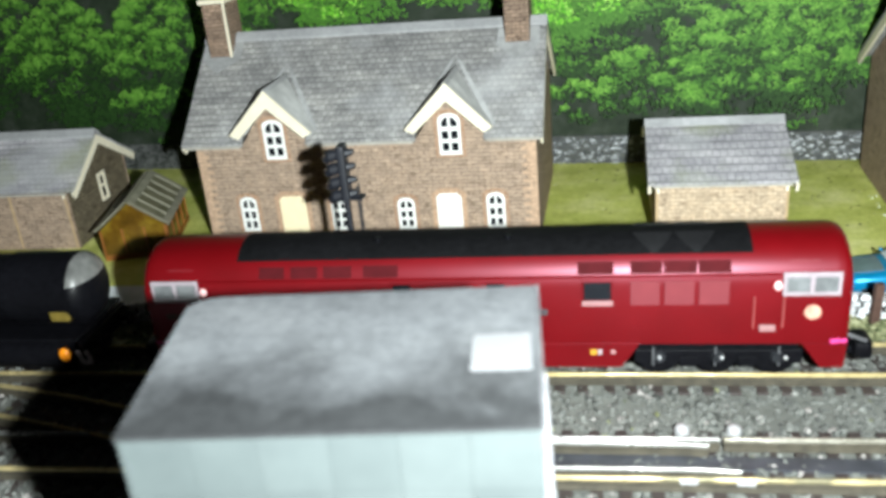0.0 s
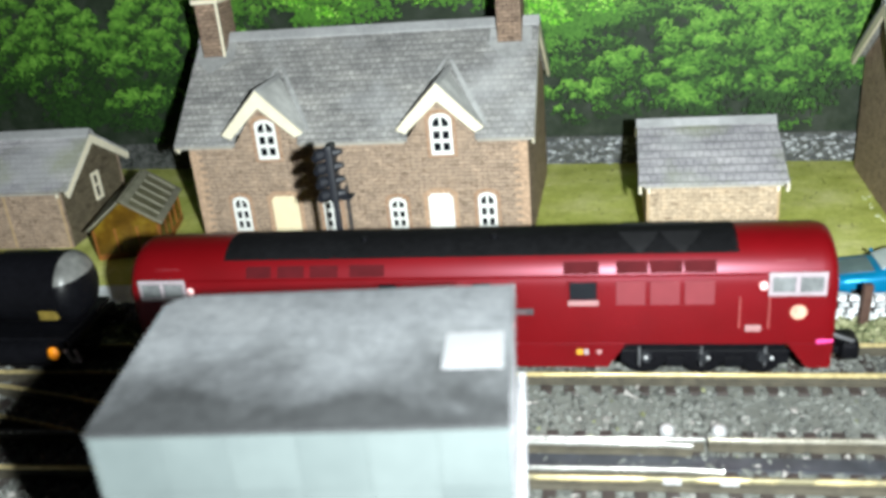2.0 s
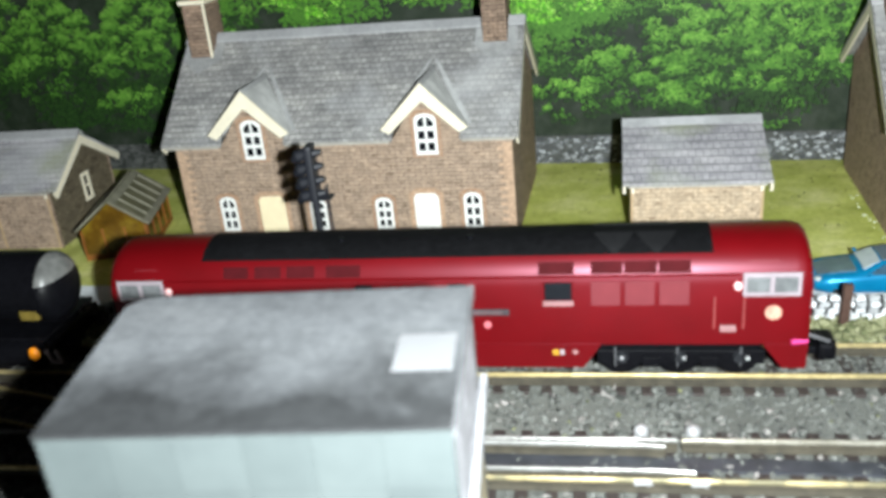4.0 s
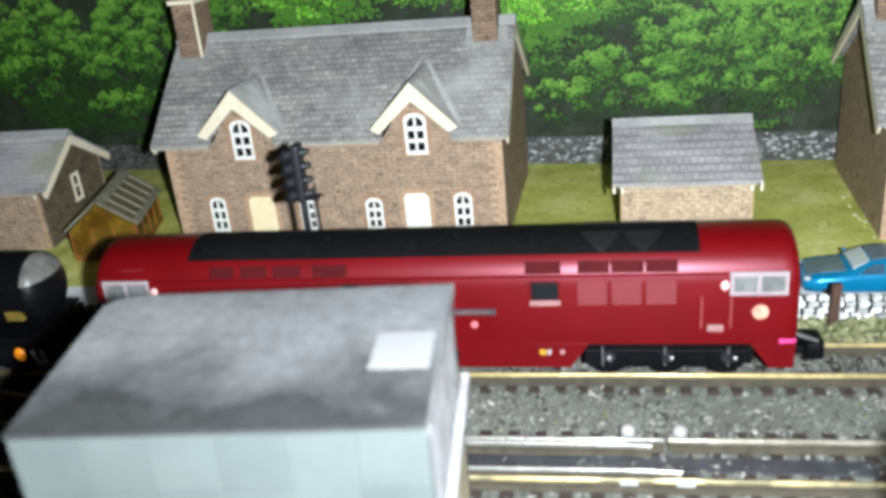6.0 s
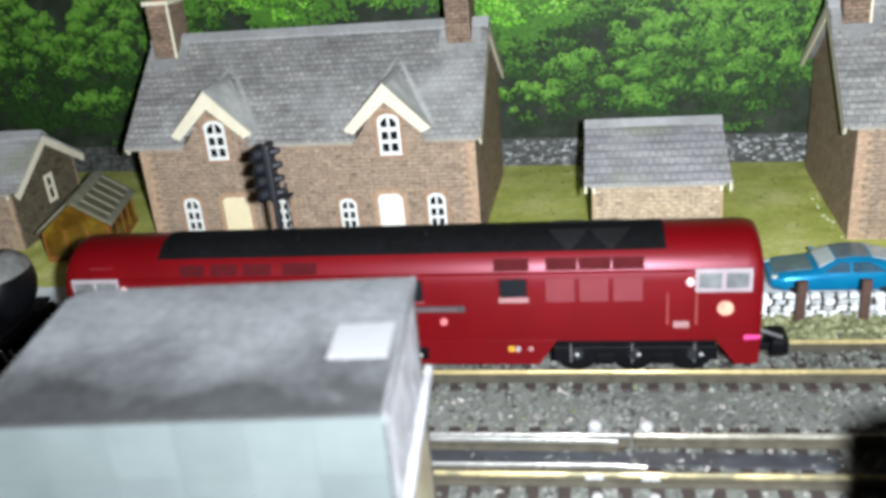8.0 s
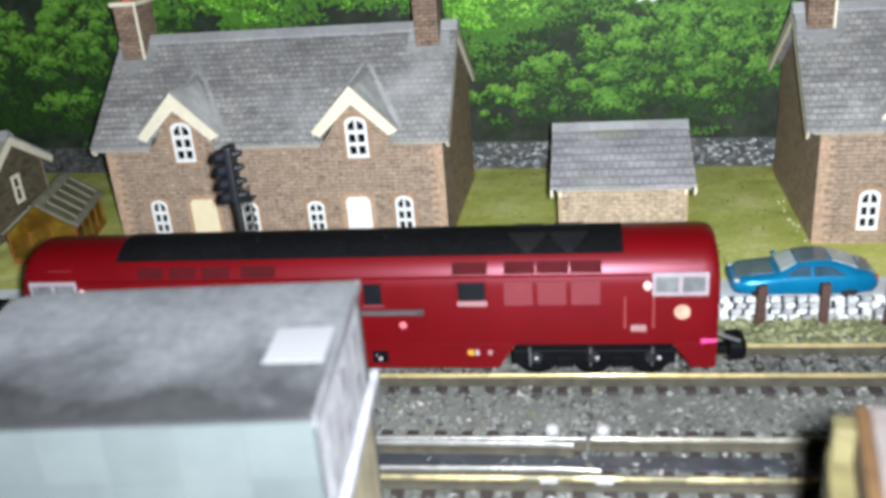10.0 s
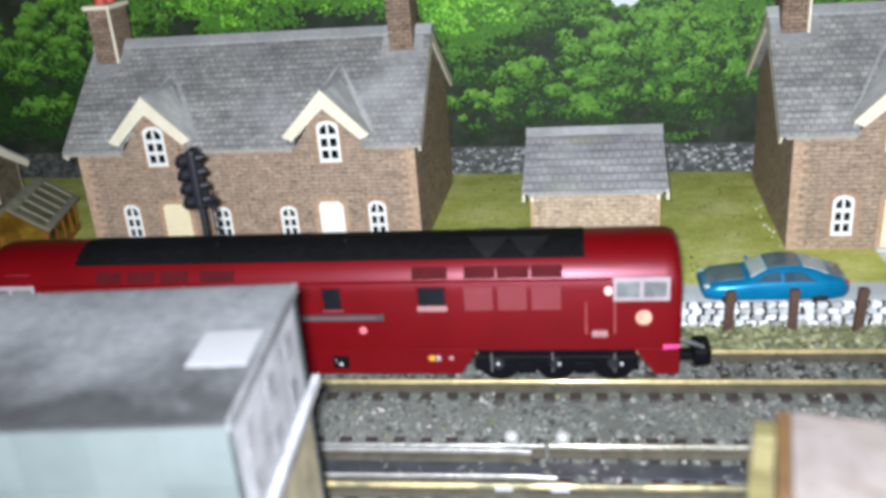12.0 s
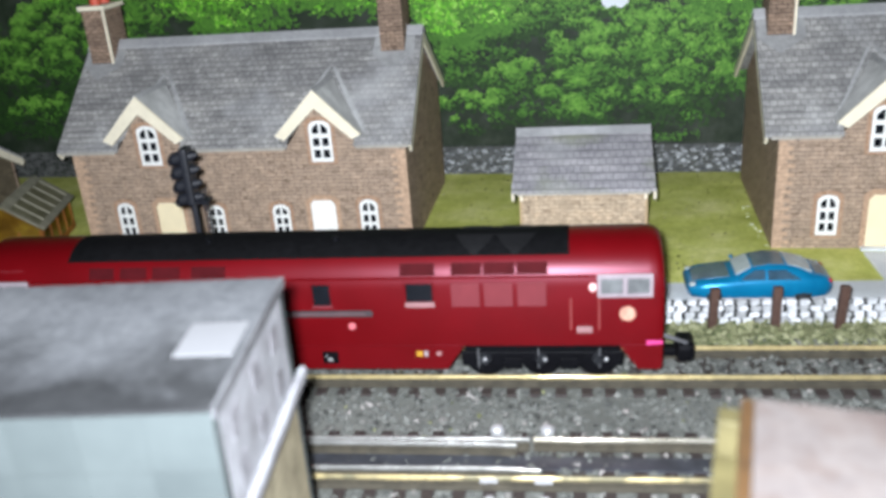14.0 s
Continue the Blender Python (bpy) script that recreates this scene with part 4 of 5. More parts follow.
def leafage(name, groups, material, per, size, depth, lift, spread, label, need=-9.0):
    """Small leaf shapes lying on the board round the given clumps; the lower clumps lie in front."""
    verts, faces, k = [], [], 0
    for n, (cu, cz, cr, up) in enumerate(groups):
        if up < need:
            continue
        yc = depth - 0.45 * n / len(groups)
        for _ in range(int(per * (cr / 0.4) ** 2)):
            b, q = rng.uniform(0, 2 * math.pi), rng.uniform(0, 1) ** 0.6
            x = cu + cr * 1.45 * spread * q * math.cos(b) - lift * 0.25 * cr
            y = cz + cr * 0.72 * spread * q * math.sin(b) - 0.3 * abs(x - cu) + lift * cr
            if y < 1.0 + 0.2 * math.sin(3.1 * x) + 0.12 * math.sin(7.7 * x):
                continue
            s = rng.uniform(*size)
            t = rng.normal(0, 0.9)
            c, d = math.cos(t) * s, math.sin(t) * s
            w = rng.uniform(0.5, 0.9)
            yy = yc + rng.uniform(-0.003, 0.003)
            verts += [(x - c, yy, y - d), (x + d * w, yy, y - c * w), (x + c, yy, y + d), (x - d * w, yy, y + c * w)]
            faces.append((k, k + 1, k + 2, k + 3))
            k += 4
    ob = raw(name, verts, faces, material)
    ob.parent = back
    return tagged(ob, label, kind="stuff")


DARK_LEAF = island("dark_leaf_print", [(0.0, (0.012, 0.035, 0.008, 1)), (1.0, (0.030, 0.080, 0.016, 1))], 0.6)
MID_LEAF = island("mid_leaf_print", [(0.0, (0.052, 0.155, 0.018, 1)), (1.0, (0.095, 0.25, 0.032, 1))], 0.6)
LIGHT_LEAF = island("light_leaf_print", [(0.0, (0.12, 0.33, 0.030, 1)), (1.0, (0.24, 0.47, 0.08, 1))], 0.6)
BRIGHT_LEAF = island("bright_far_leaf_print", [(0.0, (0.10, 0.40, 0.015, 1)), (0.6, (0.20, 0.58, 0.03, 1)), (1.0, (0.42, 0.76, 0.14, 1))], 0.6)
# u is counted from x = 10
crowns = [(-13.3, 4.2, 1.9, 2.0, 62), (-16.8, 3.9, 2.0, 2.2, 60), (-20, 4.4, 2.2, 2.2, 40), (-10.9, 4.6, 1.2, 1.6, 22), (0.2, 4.6, 1.6, 1.6, 44), (1.4, 2.9, 0.9, 0.9, 9), (4.4, 3.9, 1.8, 1.5, 60), (3.2, 2.7, 0.9, 0.8, 9), (6.4, 3.4, 1.2, 1.6, 34), (9, 4.2, 2.0, 2.0, 44), (13, 4, 2.4, 2.2, 40), (2.4, 5.3, 1.4, 0.9, 22), (4.6, 2.2, 2.0, 0.5, 7), (0.4, 2.1, 1.4, 0.5, 5), (-13.5, 2.3, 2.4, 0.6, 16)]
far_crowns = [(0.2, 5.3, 1.5, 1.1, 46), (-6.5, 6.0, 3.2, 1.1, 80), (-2.5, 6.2, 2.6, 1.0, 66), (-11, 6.5, 2.4, 0.8, 36), (7.6, 5.6, 1.4, 0.8, 30), (1.5, 6.5, 3, 0.7, 40), (10, 6.4, 3, 0.9, 40), (14, 6.0, 2, 0.8, 20)]
tufts = [(6.1, 1.25, 0.9, 0.12, 7), (3.1, 1.1, 0.6, 0.08, 3), (-13.6, 1.2, 0.8, 0.1, 3)]
near_clumps, far_clumps = clumps([(u, z, a, b, int(n * 3.0)) for u, z, a, b, n in crowns]), clumps([(u, z, a, b, int(n * 2.6)) for u, z, a, b, n in far_crowns], 1.0)
leafage("far_shadow_leaves", far_clumps, MID_LEAF, 36, (0.035, 0.08), 0.03, -0.3, 1.0, "mid green far leaves in print")
leafage("far_leaves", far_clumps, BRIGHT_LEAF, 32, (0.03, 0.065), 0.026, 0.2, 0.8, "bright green printed leaves in sunlight", -0.3)
leafage("tuft_leaves", clumps(tufts, 0.9), MID_LEAF, 50, (0.02, 0.05), 0.01, 0.0, 0.8, "green tufts along the wall top")
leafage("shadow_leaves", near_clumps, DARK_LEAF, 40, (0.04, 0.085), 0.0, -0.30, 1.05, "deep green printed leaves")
leafage("leaves", near_clumps, MID_LEAF, 42, (0.028, 0.06), -0.006, 0.12, 0.74, "mid green printed leaves", -0.5)
HALF_LEAF = island("half_light_leaf_print", [(0.0, (0.085, 0.23, 0.022, 1)), (1.0, (0.15, 0.35, 0.05, 1))], 0.6)
leafage("half_lit_leaves", near_clumps, HALF_LEAF, 36, (0.025, 0.052), -0.009, 0.26, 0.66, "fresh green printed leaves", -0.15)
leafage("sunlit_leaves", near_clumps, LIGHT_LEAF, 38, (0.022, 0.05), -0.012, 0.42, 0.52, "light green printed leaves", 0.02)
WALL_STONE = island("dry_stone_print", [(0.0, (0.05, 0.055, 0.06, 1)), (0.45, (0.15, 0.155, 0.165, 1)), (0.8, (0.30, 0.31, 0.33, 1)), (1.0, (0.62, 0.64, 0.68, 1))], 0.7, grain=8)
verts, faces = [], []
k = 0
for i in range(3600):
    u, z = rng.uniform(-24, 16), rng.uniform(0.02, 0.86)
    a, b = rng.uniform(0.035, 0.10), rng.uniform(0.022, 0.05)
    yy = -0.02 + rng.uniform(-0.015, 0.015)
    j = rng.uniform(-0.015, 0.015, (6, 2))
    ring = [(-a, 0), (-a * 0.6, -b), (a * 0.6, -b), (a, 0), (a * 0.6, b), (-a * 0.6, b)]
    verts += [(u + p[0] + q[0], yy, z + p[1] + q[1]) for p, q in zip(ring, j)]
    faces.append(tuple(range(k, k + 6)))
    k += 6
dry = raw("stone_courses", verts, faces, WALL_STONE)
# shaded copy of the stone colours for the left end of the wall
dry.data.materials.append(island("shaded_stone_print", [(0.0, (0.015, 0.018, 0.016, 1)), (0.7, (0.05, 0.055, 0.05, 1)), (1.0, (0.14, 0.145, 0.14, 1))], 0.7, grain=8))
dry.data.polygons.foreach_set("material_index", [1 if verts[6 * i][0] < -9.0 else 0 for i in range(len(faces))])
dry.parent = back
tagged(dry, "grey dry stone wall along the foot of the print", kind="stuff")
part_box("wall_print", (-30, 30, 0.0, 0.045, 0, 0.9), speckled("grey_wall_print", (0.05, 0.052, 0.05, 1), (0.13, 0.135, 0.13, 1), 5, 0.8, bump=0), back)
bm = bmesh.new()
plate(bm, [(4.07, 5.12), (4.2, 4.97), (4.42, 5.05), (4.6, 4.95), (4.8, 5.1), (4.92, 5.5), (4.8, 6.2), (4.3, 6.4), (4.0, 5.7)], (), 0.01, lambda p, q, d: (p, d - 0.20, q))
part("sky_print", bm, plain("white_sky_print", (0.75, 0.80, 0.85, 1), 0.6, vary=0.03), back, "small patch of white sky")

# ---- red diesel locomotive ----
RED = Mat("maroon_red_plastic", 0.38, spec=0.5)
RED.base(RED.ramp(RED.noise(1.2, 3, 0.5), [(0.3, (0.092, 0.0008, 0.0017, 1)), (0.7, (0.112, 0.0010, 0.0026, 1))]))
RED.b.inputs["Coat Weight"].default_value = 0.2
RED.b.inputs["Coat Roughness"].default_value = 0.4
RED.b.inputs["Specular Tint"].default_value = (1.0, 0.42, 0.6, 1)
RED = RED.m
DEEP_RED = plain("dark_red_louvre", (0.05, 0.003, 0.005, 1), 0.75, spec=0.1, vary=0.2)
PINK_GRILLE = plain("dusty_pink_grille", (0.15, 0.025, 0.032, 1), 0.6, spec=0.25, vary=0.08)
PINK_LINE = plain("pink_grey_handrail", (0.24, 0.05, 0.05, 1), 0.4)
ALU = plain("silver_pink_window_frame", (0.28, 0.235, 0.26, 1), 0.4, vary=0.15)
CABGLASS = plain("grey_cab_glazing", (0.13, 0.135, 0.14, 1), 0.12, vary=0.4)
CHROME = plain("bright_metal_fitting", (0.55, 0.55, 0.56, 1), 0.3, 0.3)
PALE_PINK = plain("pale_pink_lamp", (0.85, 0.50, 0.50, 1), 0.3, vary=0.05)
SILL = plain("dusty_pink_sill", (0.27, 0.14, 0.145, 1), 0.5, vary=0.1)
EMBLEM = plain("cream_orange_roundel", (0.50, 0.27, 0.20, 1), 0.5, vary=0.4, scale=8)
MAGENTA = plain("magenta_red_buffer_beam", (0.60, 0.05, 0.22, 1), 0.4)
XR, L, HW, YC = 14.55, 13.2, 0.90, 0.53
FIT = 0.945  # the body drawn below is a little over size
eng = thing("diesel_locomotive", "maroon red diesel locomotive model with black roof panel on the track", "locomotive", (XR, YC, 0.016))
eng.scale = (FIT, FIT, FIT)
ZB, ZC, ZTOP = 0.64, 2.50, 3.06


def section(x, k=1.0, low=0.0, zb=ZB, hw=HW):
    """Half way round the body at x; k narrows the roof, low drops it."""
    half = [(hw * 0.97, zb), (hw, zb + 0.5), (hw, 1.9), (hw * 0.985, 2.3), (hw * 0.955, ZC - low * 0.4), (hw * 0.86, 2.68 - low * 0.6), (hw * 0.72, 2.84 - low * 0.8), (hw * 0.5, 2.97 - low), (hw * 0.25, 3.04 - low), (0, ZTOP - low)]
    half = [(y * k if z > 2.4 else y * (0.5 + 0.5 * k), z) for y, z in half]
    ring = [(-y, z) for y, z in half] + [(y, z) for y, z in half[::-1][1:]]
    return [(x, y, z) for y, z in ring]


def outline_end(s):
    """Stations near an end: x from the end, narrowing, lowering."""
    return [(0.0, 0.92, 0.17), (0.02, 0.95, 0.10), (0.07, 0.975, 0.045), (0.15, 0.99, 0.015), (0.28, 1.0, 0.0)]


st = []
for d, k, low_ in outline_end(1):
    st.append((-L + d, k, low_))
st += [(-L + 3.0, 1, 0), (-L / 2, 1, 0), (-3.0, 1, 0)]
for d, k, low_ in outline_end(1)[::-1]:
    st.append((-d, k, low_))
bm = bmesh.new()
loft(bm, [section(x, k, l_, zb=1.12) for x, k, l_ in st])
part("body", bm, RED, eng, "glossy maroon red body shell", smooth=35)
# side skirts with sloped cut-outs over the bogies
a0, a1, b0, b1 = -3.95, -3.62, -0.78, -0.43
for s in (-1, 1):
    y = s * HW
    for pts in ([(a0, ZB), (a1, 1.135), (-L - a1, 1.135), (-L - a0, ZB)], [(b1, ZB), (-0.04, ZB), (-0.01, 1.135), (b0, 1.135)], [(-L - b1, ZB), (-L - b0, 1.135), (-L + 0.01, 1.135), (-L + 0.04, ZB)]):
        bm = bmesh.new()
        plate(bm, pts, (), 0.08, lambda p, q, d, y=y, s=s: (p, y - s * d, q))
        part("skirt", bm, RED, eng)
for e in (-0.06, -L):
    part_box("end_skirt", (e, e + 0.06, -HW + 0.085, HW - 0.085, ZB, 1.135), RED, eng)
# black panel on the roof
bm = bmesh.new()
rings = []
for x in (-11.25, -1.65):
    top = [(y * 1.0, z + 0.012) for _, y, z in section(x) if z > 2.83]
    rings.append([(x, y, z) for y, z in top] + [(x, y, z - 0.03) for y, z in top[::-1]])
loft(bm, rings)
part("roof_panel", bm, BLACK_MATT, eng, "matt black roof panel", smooth=30)
FAN_GREY = speckled("dark_grey_fan_grille", (0.006, 0.006, 0.007, 1), (0.013, 0.013, 0.014, 1), 20, 0.6, spec=0.2)
for cx in (-2.62, -3.36):
    for sd in (-1, 1):
        bm = bmesh.new()
        rows = []
        for w, y, z in ((0.36, 0.20, 3.045), (0.22, 0.5, 2.97), (0.05, 0.70, 2.855)):
            rows.append([(cx - w, sd * HW * y, z + 0.014), (cx + w, sd * HW * y, z + 0.014), (cx + w, sd * HW * y, z + 0.03), (cx - w, sd * HW * y, z + 0.03)])
        loft(bm, rows)
        part("roof_vent", bm, FAN_GREY, eng, "dark grey wedge shaped roof vent", smooth=30)
for x in (-6.0, -8.5):
    bm = bmesh.new()
    cyl(bm, (x, -0.25, ZTOP - 0.02), (x, -0.25, ZTOP + 0.06), 0.06)
    part("exhaust_port", bm, BLACK, eng, smooth=40)


def side_plate(name, x0, x1, z0, z1, mat, s=-1, out=0.012, label="", bevel=0.01, parent=None):
    lean = HW * 1.0 if z1 < 2.2 else HW * 0.99
    y = s * lean
    dims = (x0, x1, min(y, y + s * out), max(y, y + s * out), z0, z1)
    return part_box(name, (x0, x1, dims[2] - 0.02, dims[3], z0, z1), mat, parent or eng, label, bevel)


def slope_plate(name, x0, x1, k0, k1, mat, s=-1, out=0.012, label=""):
    """On the sloping shoulder between the cantrail and the roof; k 0..1 up the slope."""
    p, q = Vector((s * HW * 0.955, ZC)), Vector((s * HW * 0.79, 2.77))
    n = Vector((s * 0.85, 0.5)).normalized() * out
    a, b = p.lerp(q, k0), p.lerp(q, k1)
    ring = [a - n * 2, b - n * 2, b + n, a + n]
    bm = bmesh.new()
    loft(bm, [[(x, v.x, v.y) for v in ring] for x in (x0, x1)])
    return part(name, bm, mat, eng, label)


for s in (-1, 1):
    for x0, x1 in ((-4.72, -4.08), (-3.78, -3.22), (-3.2, -2.62), (-2.6, -2.04), (-10.78, -10.28), (-10.15, -9.62), (-9.5, -8.95), (-8.72, -8.05)):
        slope_plate("louvre", x0, x1, 0.16, 0.9, DEEP_RED, s, label="dark red roof louvre")
    bm = bmesh.new()
    loft(bm, [[(x, s * HW * 0.95 + s * a, ZC + b) for a, b in ((0, -0.02), (0.035, -0.01), (0.035, 0.015), (0, 0.03))] for x in (-L + 1.2, -1.2)])
    part("cantrail", bm, RED, eng)
    for x0 in (-3.79, -3.19, -2.59):
        side_plate("grille", x0, x0 + 0.52, 1.95, 2.42, PINK_GRILLE, s, label="dusty pink side grille")
    for x0, x1 in ((-4.62, -4.13), (-6.38, -6.05), (-8.15, -7.82)):
        side_plate("side_window", x0 - 0.03, x1 + 0.03, 1.96, 2.45, RED, s, 0.008, "engine room window")
        side_plate("glass", x0, x1, 2.06 if x0 > -5 else 2.0, 2.42, PANE, s, 0.016)
        side_plate("sill", x0 - 0.03, x1 + 0.03, 1.95, 2.05 if x0 > -5 else 2.0, SILL if x0 > -5 else PINK_GRILLE, s, 0.02)
    for m0 in (lambda x: x, lambda x: -L - x):
        xa, xb = sorted((m0(-1.17), m0(-0.20)))
        cw = side_plate("cab_window", xa, xb, 2.11, 2.56, ALU, s, 0.02, "silver framed cab side window", 0.01)
        for u0, u1 in ((0.06, 0.46), (0.54, 0.94)):
            side_plate("glass", xa + (xb - xa) * u0, xa + (xb - xa) * u1, 2.19, 2.48, CABGLASS, s, 0.03)
        bm = bmesh.new()
        ball(bm, (m0(-1.25), s * HW, 2.30), 0.075, (1, 0.7, 1.2))
        part("marker_lamp", bm, PALE_PINK, eng, "pale pink marker lamp", smooth=60)
        for xx in (-1.64, -1.14):
            bm = bmesh.new()
            cyl(bm, (m0(xx), s * (HW + 0.03), 1.48), (m0(xx), s * (HW + 0.03), 2.10), 0.02, seg=8)
            part("handrail", bm, PINK_LINE, eng, "thin pinkish door handrail", smooth=50)
        side_plate("cab_step", m0(-1.4) - 0.14, m0(-1.4) + 0.14, 1.42, 1.54, SILL, s, 0.05, "pale cab step", 0.02)
        bm = bmesh.new()
        cyl(bm, (m0(-0.3), s * HW * 0.98, 1.17), (m0(-0.02), s * HW * 0.9, 1.17), 0.05, 0.06, 12)
        part("lamp_bracket", bm, MAGENTA, eng, "magenta red lamp bracket", smooth=40)
    bm = bmesh.new()
    cyl(bm, (-0.64, s * (HW - 0.01), 1.78), (-0.64, s * (HW + 0.015), 1.78), 0.145, 0.14, 24)
    part("roundel", bm, EMBLEM, eng, "cream and orange roundel", smooth=40)
    side_plate("name_plate", -7.02, -5.28, 1.77, 1.89, plain("grey_name_plate", (0.045, 0.035, 0.04, 1), 0.5), s, 0.03, "dark grey name plate")
    side_plate("name_bar", -6.9, -5.4, 1.81, 1.85, plain("dull_name_bar", (0.11, 0.06, 0.065, 1), 0.5), s, 0.036)
    bm = bmesh.new()
    cyl(bm, (-5.70, s * (HW - 0.01), 1.56), (-5.70, s * (HW + 0.02), 1.56), 0.075, 0.07, 16)
    part("shed_badge", bm, plain("pink_red_badge", (0.5, 0.13, 0.15, 1), 0.4), eng, "small pinkish badge", smooth=40)
    panel = side_plate("data_panel", -6.34, -6.04, 0.78, 1.02, BLACK, s, 0.02, "dark filler panel with bright studs")
    for dx, z, r in ((-6.27, 0.94, 0.045), (-6.19, 0.86, 0.055), (-6.10, 0.95, 0.04), (-6.10, 0.83, 0.035), (-6.28, 0.83, 0.03)):
        bm = bmesh.new()
        ball(bm, (dx, s * (HW + 0.02), z), r, (1, 0.5, 1), 10)
        part("stud", bm, CHROME, panel, "bright metal stud", smooth=60)
    side_plate("warning_mark", -4.52, -4.40, 0.92, 1.03, plain("yellow_mark", (0.4, 0.22, 0.02, 1), 0.5), s, 0.01)
    side_plate("warning_mark", -4.38, -4.30, 0.92, 1.03, ALU, s, 0.01)
    bm = bmesh.new()
    cyl(bm, (-4.1, s * (HW - 0.01), 0.97), (-4.1, s * (HW + 0.01), 0.97), 0.05, 0.05, 14)
    part("filler_cap", bm, SILL, eng, smooth=40)
    part_box("number_plate", (-L + 0.38, -L + 0.85, s * HW - 0.012, s * HW + 0.012, 1.72, 1.84), plain("dark_number_plate", (0.05, 0.01, 0.008, 1), 0.5), eng, "dark number plate with no legible text")
# small hatches on the sloping cab roofs
for x0 in (-1.05, -L + 0.55):
    slope_plate("roof_hatch", x0, x0 + 0.5, 0.45, 0.8, PINK_GRILLE, -1, 0.006, "faint pinkish roof hatch")
# front windows on each end
for e, sx in ((-0.06, 1), (-L + 0.06, -1)):
    for s in (-1, 1):
        part_box("windscreen", (e - 0.1, e + 0.1, min(s * 0.06, s * 0.6), max(s * 0.06, s * 0.6), 2.0, 2.35), CABGLASS, eng, "grey windscreen", bevel=0.03)
WORN_ROD = plain("worn_grey_rod", (0.16, 0.16, 0.17, 1), 0.35, 0.4)
# bogies
for cx in (-2.2, -L + 2.2):
    bg = new("bogie")
    bg.parent = eng
    part_box("bogie_frame", (cx - 1.45, cx + 1.45, -0.62, 0.62, 0.55, 1.1), BLACK, bg, bevel=0.04)
    for s in (-1, 1):
        part_box("side_frame", (cx - 1.5, cx + 1.5, min(s * 0.66, s * 0.74), max(s * 0.66, s * 0.74), 0.62, 0.92), BLACK, bg, bevel=0.03)
        for dx in (-1.05, 0, 1.05):
            bm = bmesh.new()
            cyl(bm, (cx + dx, s * 0.42, 0.685), (cx + dx, s * 0.52, 0.685), 0.40, 0.40, 24)
            cyl(bm, (cx + dx, s * 0.36, 0.685), (cx + dx, s * 0.42, 0.685), 0.40, 0.44, 24)
            part("wheel", bm, BLACK, bg, smooth=35)
            bm = bmesh.new()
            cyl(bm, (cx + dx, s * 0.72, 0.78), (cx + dx, s * 0.82, 0.78), 0.13, 0.10, 12)
            part("axle_box", bm, speckled("worn_dark_metal", (0.006, 0.006, 0.008, 1), (0.035, 0.037, 0.042, 1), 14, 0.3), bg, smooth=35)
        for dx in (-0.52, 0.52):
            part_box("spring_hanger", (cx + dx - 0.16, cx + dx + 0.16, min(s * 0.75, s * 0.80), max(s * 0.75, s * 0.80), 0.58, 0.80), BLACK, bg, bevel=0.02)
    for dx in (-1.17, -0.05, 1.07):
        for s in (-1, 1):
            bm = bmesh.new()
            cyl(bm, (cx + dx, s * 0.80, 0.62), (cx + dx, s * 0.80, 1.02), 0.018, seg=8)
            part("brake_rod", bm, WORN_ROD, bg, "thin worn metal rod", smooth=50)
            # small pale ball added as a highlight on the wheel
            bm = bmesh.new()
            ball(bm, (cx + dx + 0.12, s * 0.83, 0.80), 0.035, seg=10)
            part("wheel_glint", bm, CHROME, bg, smooth=60)
# couplings
for e, sx in ((0.0, 1), (-L, -1)):
    cp = new("coupling")
    cp.parent = eng
    part_box("arm", (min(e, e + sx * 0.5), max(e, e + sx * 0.5), -0.12, 0.12, 0.46, 0.62), BLACK, cp, bevel=0.03)
    bm = bmesh.new()
    cyl(bm, (e - sx * 0.02, -0.36, 1.08), (e + sx * 0.5, -0.32, 0.86), 0.045, 0.035, 10)
    part("bar", bm, WORN_ROD, cp, "worn grey coupling bar", smooth=50)
    part_box("hook", (min(e + sx * 0.32, e + sx * 0.66), max(e + sx * 0.32, e + sx * 0.66), -0.3, 0.3, 0.42, 0.80), BLACK, cp, "chunky black plastic coupling hook", bevel=0.1)

# ---- black steam locomotive behind it ----
DULL = speckled("dull_grey_smokebox", (0.05, 0.05, 0.05, 1), (0.22, 0.22, 0.21, 1), 1.6, 0.3, bump=0, big=1.0)
BRASS = plain("dull_brass_fitting", (0.20, 0.145, 0.03, 1), 0.45, 0.4, vary=0.4)
sx0 = XR - (L + 1.70) * FIT
se = thing("steam_locomotive", "black steam locomotive model standing behind the diesel", "locomotive", (sx0, YC, 0.016))
se.scale = (FIT, FIT, FIT)
bm = bmesh.new()
cyl(bm, (-6.5, 0, 2.05), (-0.18, 0, 2.05), 0.72, 0.72, 36)
part("boiler", bm, BLACK, se, "glossy black boiler", smooth=40)
bm = bmesh.new()
cyl(bm, (-1.6, 0, 2.05), (-0.12, 0, 2.05), 0.76, 0.76, 36)
ball(bm, (-0.14, 0, 2.05), 0.74, (0.55, 1, 1), 28)
part("smokebox", bm, BLACK, se, "black smokebox with domed door", smooth=40)
# sheen on the door's upper half, laid on as a paler cap
bm = bmesh.new()
cap = ball(bm, (-0.14, 0, 2.05), 0.752, (0.55, 1, 1), 28)
bmesh.ops.delete(bm, geom=[v for v in cap if v.co.z < 2.22 or v.co.x < -0.4], context="VERTS")
part("door_sheen", bm, DULL, se, "pale grey cap for the sheen on top of the smokebox door", smooth=60)
bm = bmesh.new()
